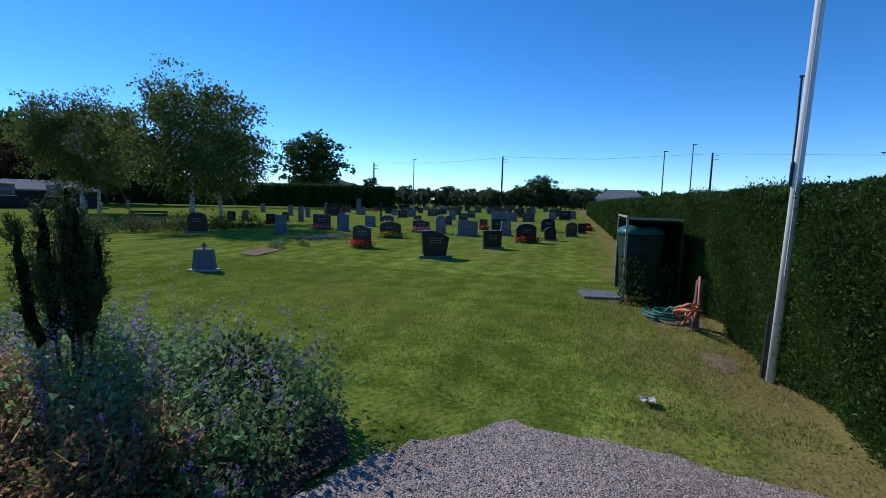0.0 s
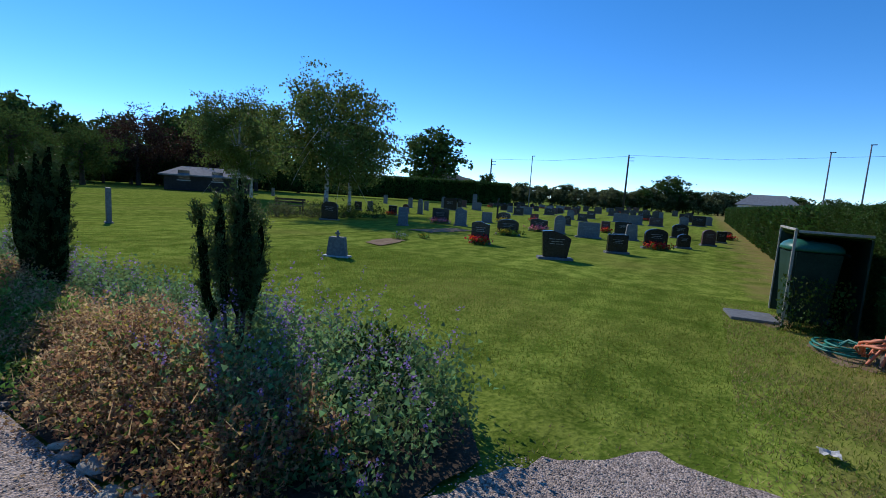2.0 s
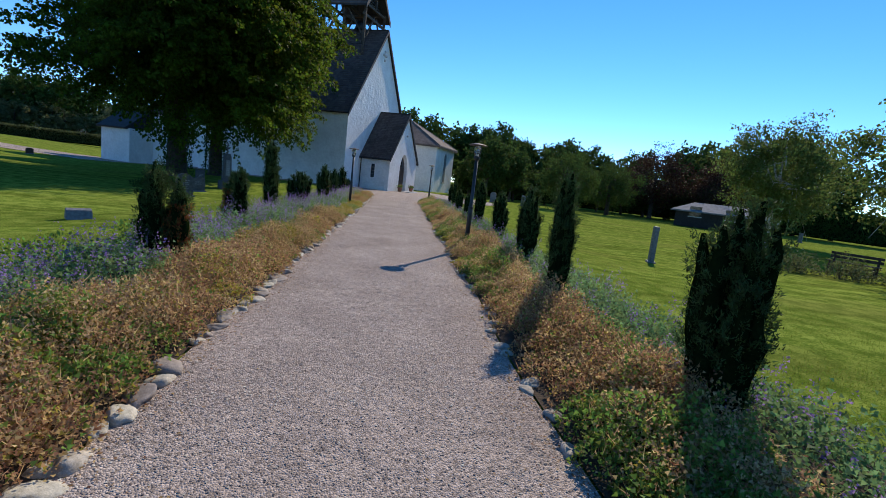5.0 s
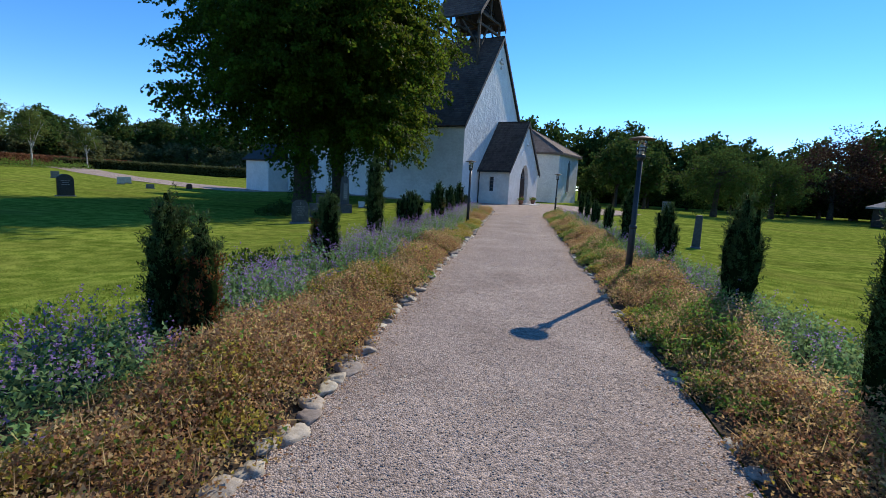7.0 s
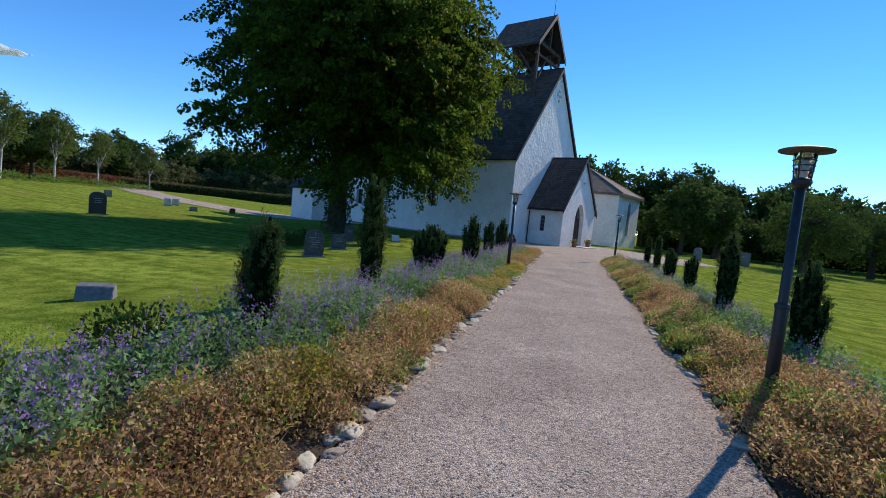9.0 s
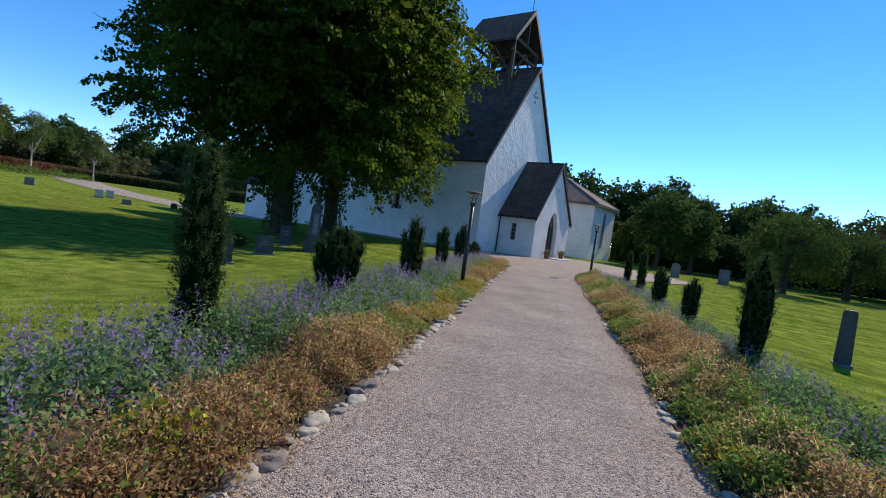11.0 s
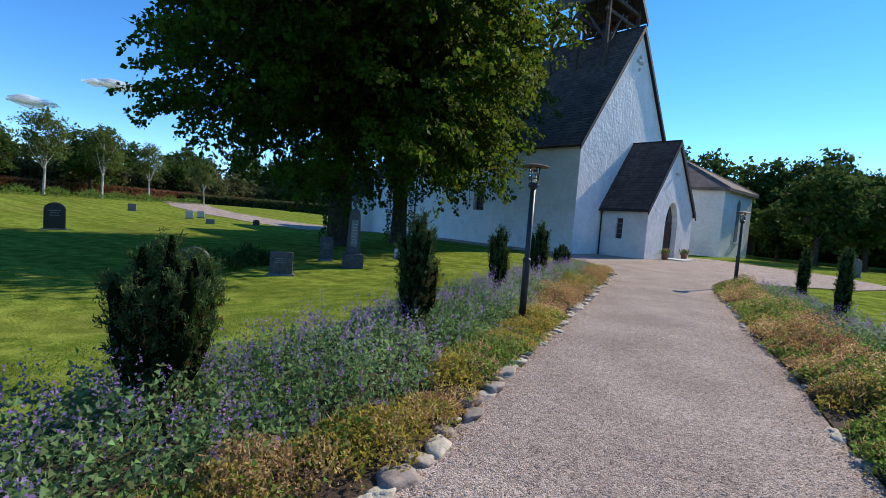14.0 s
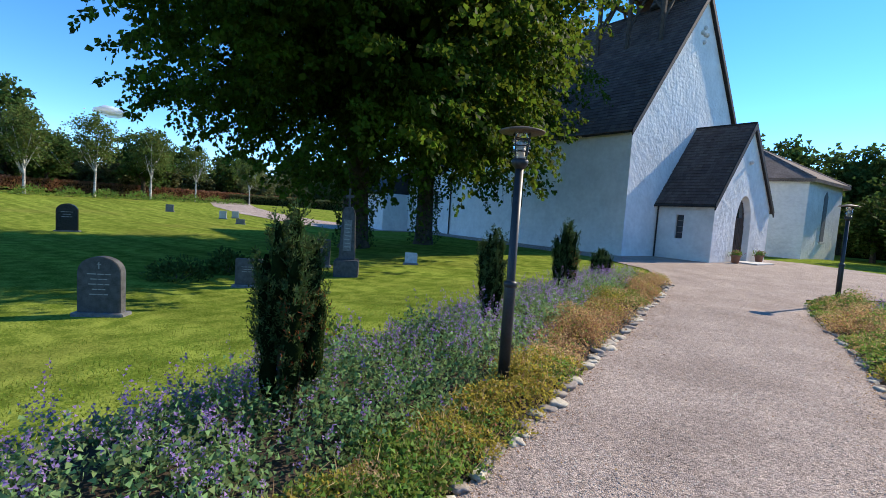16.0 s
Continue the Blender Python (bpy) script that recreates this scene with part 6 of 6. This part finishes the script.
def house(x, y, turn, w, d, h, top, roof, words, side=PLASTER):
    b = empty("house")
    for name, a in (("wall", (-w / 2, w / 2, -d / 2, -d / 2 + 0.3)), ("wall", (-w / 2, w / 2, d / 2 - 0.3, d / 2)), ("wall", (-w / 2, -w / 2 + 0.3, -d / 2 + 0.3, d / 2 - 0.3)), ("wall", (w / 2 - 0.3, w / 2, -d / 2 + 0.3, d / 2 - 0.3))):
        box_part(name, *a, -0.3, h, side, b)
    V = [(-w / 2 - 0.5, -d / 2 - 0.5, h), (w / 2 + 0.5, -d / 2 - 0.5, h), (w / 2 + 0.5, d / 2 + 0.5, h), (-w / 2 - 0.5, d / 2 + 0.5, h), (-w / 2 + d * 0.3, 0, top), (w / 2 - d * 0.3, 0, top)]
    link_mesh("roof", V + [(a, c, e - 0.15) for a, c, e in V[:4]], [(0, 1, 5, 4), (1, 2, 5), (2, 3, 4, 5), (3, 0, 4), (6, 7, 1, 0), (7, 8, 2, 1), (8, 9, 3, 2), (9, 6, 0, 3), (9, 8, 7, 6)], roof, b)
    for k in range(int(w / 3.5)):
        cx = -w / 2 + 2 + 3.5 * k
        win = box_part("window", cx - 0.6, cx + 0.6, -d / 2 - 0.03, -d / 2 + 0.01, 0.9, 2.0, DARK_GLASS, b)
        box_part("frame", cx - 0.7, cx + 0.7, -d / 2 - 0.05, -d / 2 - 0.035, 0.8, 0.9, PALE_STONE, win)
    b.matrix_basis = pose(x, y, 0, 0, 0, turn)
    return tagged(b, words, "house")


# the first house's walls take the tarred board colour in place of shade
house(36.0, 49.0, -38, 9, 5, 1.5, 2.5, ROOF_GREY, "low building with shade-darkened walls and a pale grey roof beyond the lawn", ROOF_DARK)
house(114, -14.5, 85, 10, 7, 2.8, 4.9, ROOF_GREY, "white house with a grey roof beyond the hedge")
house(-34, 92, 30, 10, 8, 3.2, 6.0, TILE_RED, "house with a dark tiled roof among the trees")


# ---- fine pieces: pebbles and grass ----
def pebbles(name, n, place, seed, label, lift=0.003):
    g = np.random.default_rng(seed)
    xy = place(g, n)
    s = g.uniform(0.004, 0.011, (n, 1, 1))
    O = np.array([(1, 0, 0), (0, 1, 0), (-1, 0, 0), (0, -1, 0), (0, 0, 0.8), (0, 0, -0.8)])
    a = g.uniform(0, 2 * np.pi, n)
    R = np.stack([np.stack([np.cos(a), -np.sin(a), a * 0], 1), np.stack([np.sin(a), np.cos(a), a * 0], 1), np.stack([a * 0, a * 0, a * 0 + 1], 1)], 1)
    V = np.einsum("nij,kj->nki", R, O * (1, 0.75, 0.6)) * s * g.uniform(0.75, 1.25, (n, 6, 1)) + np.concatenate([xy, np.full((n, 1), lift)], 1)[:, None]
    T = np.array([(0, 1, 4), (1, 2, 4), (2, 3, 4), (3, 0, 4)])
    F = (np.arange(n)[:, None, None] * 6 + T).reshape(-1, 3)
    me = bpy.data.meshes.new(name)
    me.vertices.add(n * 6), me.loops.add(len(F) * 3), me.polygons.add(len(F))
    me.vertices.foreach_set("co", V.astype(np.float32).ravel())
    me.loops.foreach_set("vertex_index", F.astype(np.int32).ravel())
    me.polygons.foreach_set("loop_start", np.arange(0, len(F) * 3, 3, dtype=np.int32))
    me.polygons.foreach_set("loop_total", np.full(len(F), 3, dtype=np.int32))
    me.materials.append(PEBBLE)
    me.update()
    tagged(new(name, me), label, "gravel", kind="stuff")


PEBBLE = material("pebble", (0.16, 0.135, 0.12), (0.52, 0.455, 0.40), scale=2, fine=30, rough=0.9, bump=0, per="island", spread=0.6)


def on_path(g, n):
    y = g.uniform(-2.9, 27, n)
    a, b = np.array([path_left(v) for v in y]), np.array([path_right(v) for v in y])
    return np.stack([a + (b - a) * g.uniform(0.01, 0.99, n), y], 1)


def on_apron(g, n):
    y = g.uniform(-6.0, -2.9, n)
    return np.stack([-0.5 + g.uniform(0, 1, n) * (3.0 + 0.7 * np.exp(-((y + 4.4) / 0.9) ** 2)), y], 1)


pebbles("pebbles", 48000, on_path, 31, "loose pebbles on the gravel path")
pebbles("pebbles", 11000, on_apron, 32, "loose pebbles on the gravel turning place", -0.005)


def blades(name, x0, x1, y0, y1, density, seed, tall=0.032):
    g = np.random.default_rng(seed)
    n = int((x1 - x0) * (y1 - y0) * density)
    x, y = g.uniform(x0, x1, n), g.uniform(y0, y1, n)
    keep = ~((x < 3.35) & (y < -2.8) & (x > -7)) & ((x > 3.45 - 0.012 * y) | (x < -3.75 - 0.022 * y))
    x, y = x[keep], y[keep]
    C = np.stack([x, y, ground_z(x, y) - 0.004], 1)
    ob = quads(name, needles(C, tall, 0.2, (0, 0, 1.3), 0.7, g), BLADE)
    tagged(ob, "short mown grass blades on the lawn", "grass", kind="stuff")


blades("grass", 2.6, 9.5, -6.2, 3.5, 1900, 33)
blades("grass", 3.3, 8.0, 3.5, 20, 350, 34)
blades("grass", -9.0, -3.8, 4.0, 26.0, 800, 35)


STRAW = leafy("dry_grass", (0.26, 0.20, 0.085), (0.42, 0.34, 0.15), 0.35, 0.35, 0.9, 0.05)


def blot(cx, cy, rx, ry, seed):
    """A bare patch with a ragged rim, lying on the ground."""
    V = [(cx, cy, gz(cx, cy) + 0.006)]
    for ring in (0.5, 1.0):
        for k in range(36):
            a = k * math.pi / 18
            r = ring * (1 + 0.35 * noise.noise(Vector((math.cos(a) * 2, math.sin(a) * 2, seed))) + random.uniform(-0.06, 0.06))
            x, y = cx + math.cos(a) * rx * r, cy + math.sin(a) * ry * r
            V.append((x, y, gz(x, y) + (0.006 if ring < 1 else 0.002)))
    F = [(0, 1 + k, 1 + (k + 1) % 36) for k in range(36)] + [(1 + k, 37 + k, 37 + (k + 1) % 36, 1 + (k + 1) % 36) for k in range(36)]
    tagged(link_mesh("bare_patch", V, F, BARE), "bare dry earth at the foot of the hedge", "bare patch", kind="structure")


blot(5.2, -5.92, 0.3, 0.16, 1.0)
blot(6.9, -5.8, 0.6, 0.35, 3.0)
blot(8.2, -5.2, 0.5, 0.25, 4.0)


def dry_blades(n, x0, x1, y0, y1, seed):
    g = np.random.default_rng(seed)
    x, y = g.uniform(x0, x1, n), y0 + (y1 - y0) * g.uniform(0, 1, n) ** 1.7
    keep = patch(x, y, 2.4, 2) + g.normal(size=n) * 0.2 > 0.4
    x, y = x[keep], y[keep]
    ob = quads("dry_grass", needles(np.stack([x, y, ground_z(x, y) - 0.004], 1), 0.035, 0.2, (0, 0, 1.0), 0.9, g), STRAW)
    tagged(ob, "straw-coloured dry grass along the hedge and gravel", "grass", kind="stuff")


dry_blades(34000, 2.9, 9.0, -6.25, -4.6, 51)
dry_blades(3000, 9.0, 30.0, -6.25, -5.4, 52)
dry_blades(2500, 2.6, 3.7, -5.9, -2.9, 53)


def edge_litter(name, edge, side, seed):
    """Fallen leaves that have drifted against the edge of the gravel."""
    g = np.random.default_rng(seed)
    n = 5200
    y = g.uniform(-2.6, 28, n)
    x = np.array([edge(v) for v in y]) - side * g.exponential(0.13, n)
    C = np.stack([x, y, np.full(n, 0.006)], 1)
    ob = quads(name, leaves(C, 0.022, 0.7, (0, 0, 0.05), 0.6, g) * np.array([1, 1, 0.35]) + np.array([0, 0, 0.006]), RUST_LEAF)
    tagged(ob, "withered brown leaves drifted along the path's edge", "leaf litter", kind="stuff")


edge_litter("leaf_litter", path_left, -1, 61)
edge_litter("leaf_litter", path_right, 1, 62)


# ---- small clouds low over the orchard ----
def cloud(az, el, wide, seed):
    g = random.Random(seed)
    bm = bmesh.new()
    for k in range(22):
        u = g.uniform(-1, 1)
        r = wide * g.uniform(0.07, 0.16) * (1.15 - abs(u))
        m = pose(u * wide * 0.5, g.uniform(-0.1, 0.1) * wide, g.uniform(-0.02, 0.05) * wide) @ Matrix.Diagonal((r * 1.6, r, r * 0.55, 1))
        bmesh.ops.create_icosphere(bm, subdivisions=2, radius=1.0, matrix=m)
    for v in bm.verts:
        v.co += Vector((0, 0, 1)) * noise.noise(v.co * 0.12) * wide * 0.03
    ob = part("backdrop", bm, CLOUD, smooth=True)
    a, d = radians(az), 900
    ob.matrix_basis = pose(math.sin(a) * d, math.cos(a) * d, math.tan(radians(el)) * d, 0, 0, -az)
    tagged(ob, "small white fair-weather cloud low in the sky", "cloud", kind="structure")


CLOUD = material("cloud", (0.82, 0.84, 0.87), (0.92, 0.93, 0.95), scale=0.02, fine=0.2, rough=1, bump=0, spec=0, through_light=0.5)
veil = CLOUD.node_tree.nodes.new("ShaderNodeMixShader")
clear = CLOUD.node_tree.nodes.new("ShaderNodeBsdfTransparent")
veil.inputs[0].default_value = 0.55
haze = CLOUD.node_tree.nodes["Material Output"].inputs[0].links[0].from_socket
CLOUD.node_tree.links.new(haze, veil.inputs[1]), CLOUD.node_tree.links.new(clear.outputs[0], veil.inputs[2])
CLOUD.node_tree.links.new(veil.outputs[0], CLOUD.node_tree.nodes["Material Output"].inputs[0])
cloud(-60.8, 10.4, 85, 1)
cloud(-67.2, 7.6, 70, 2)
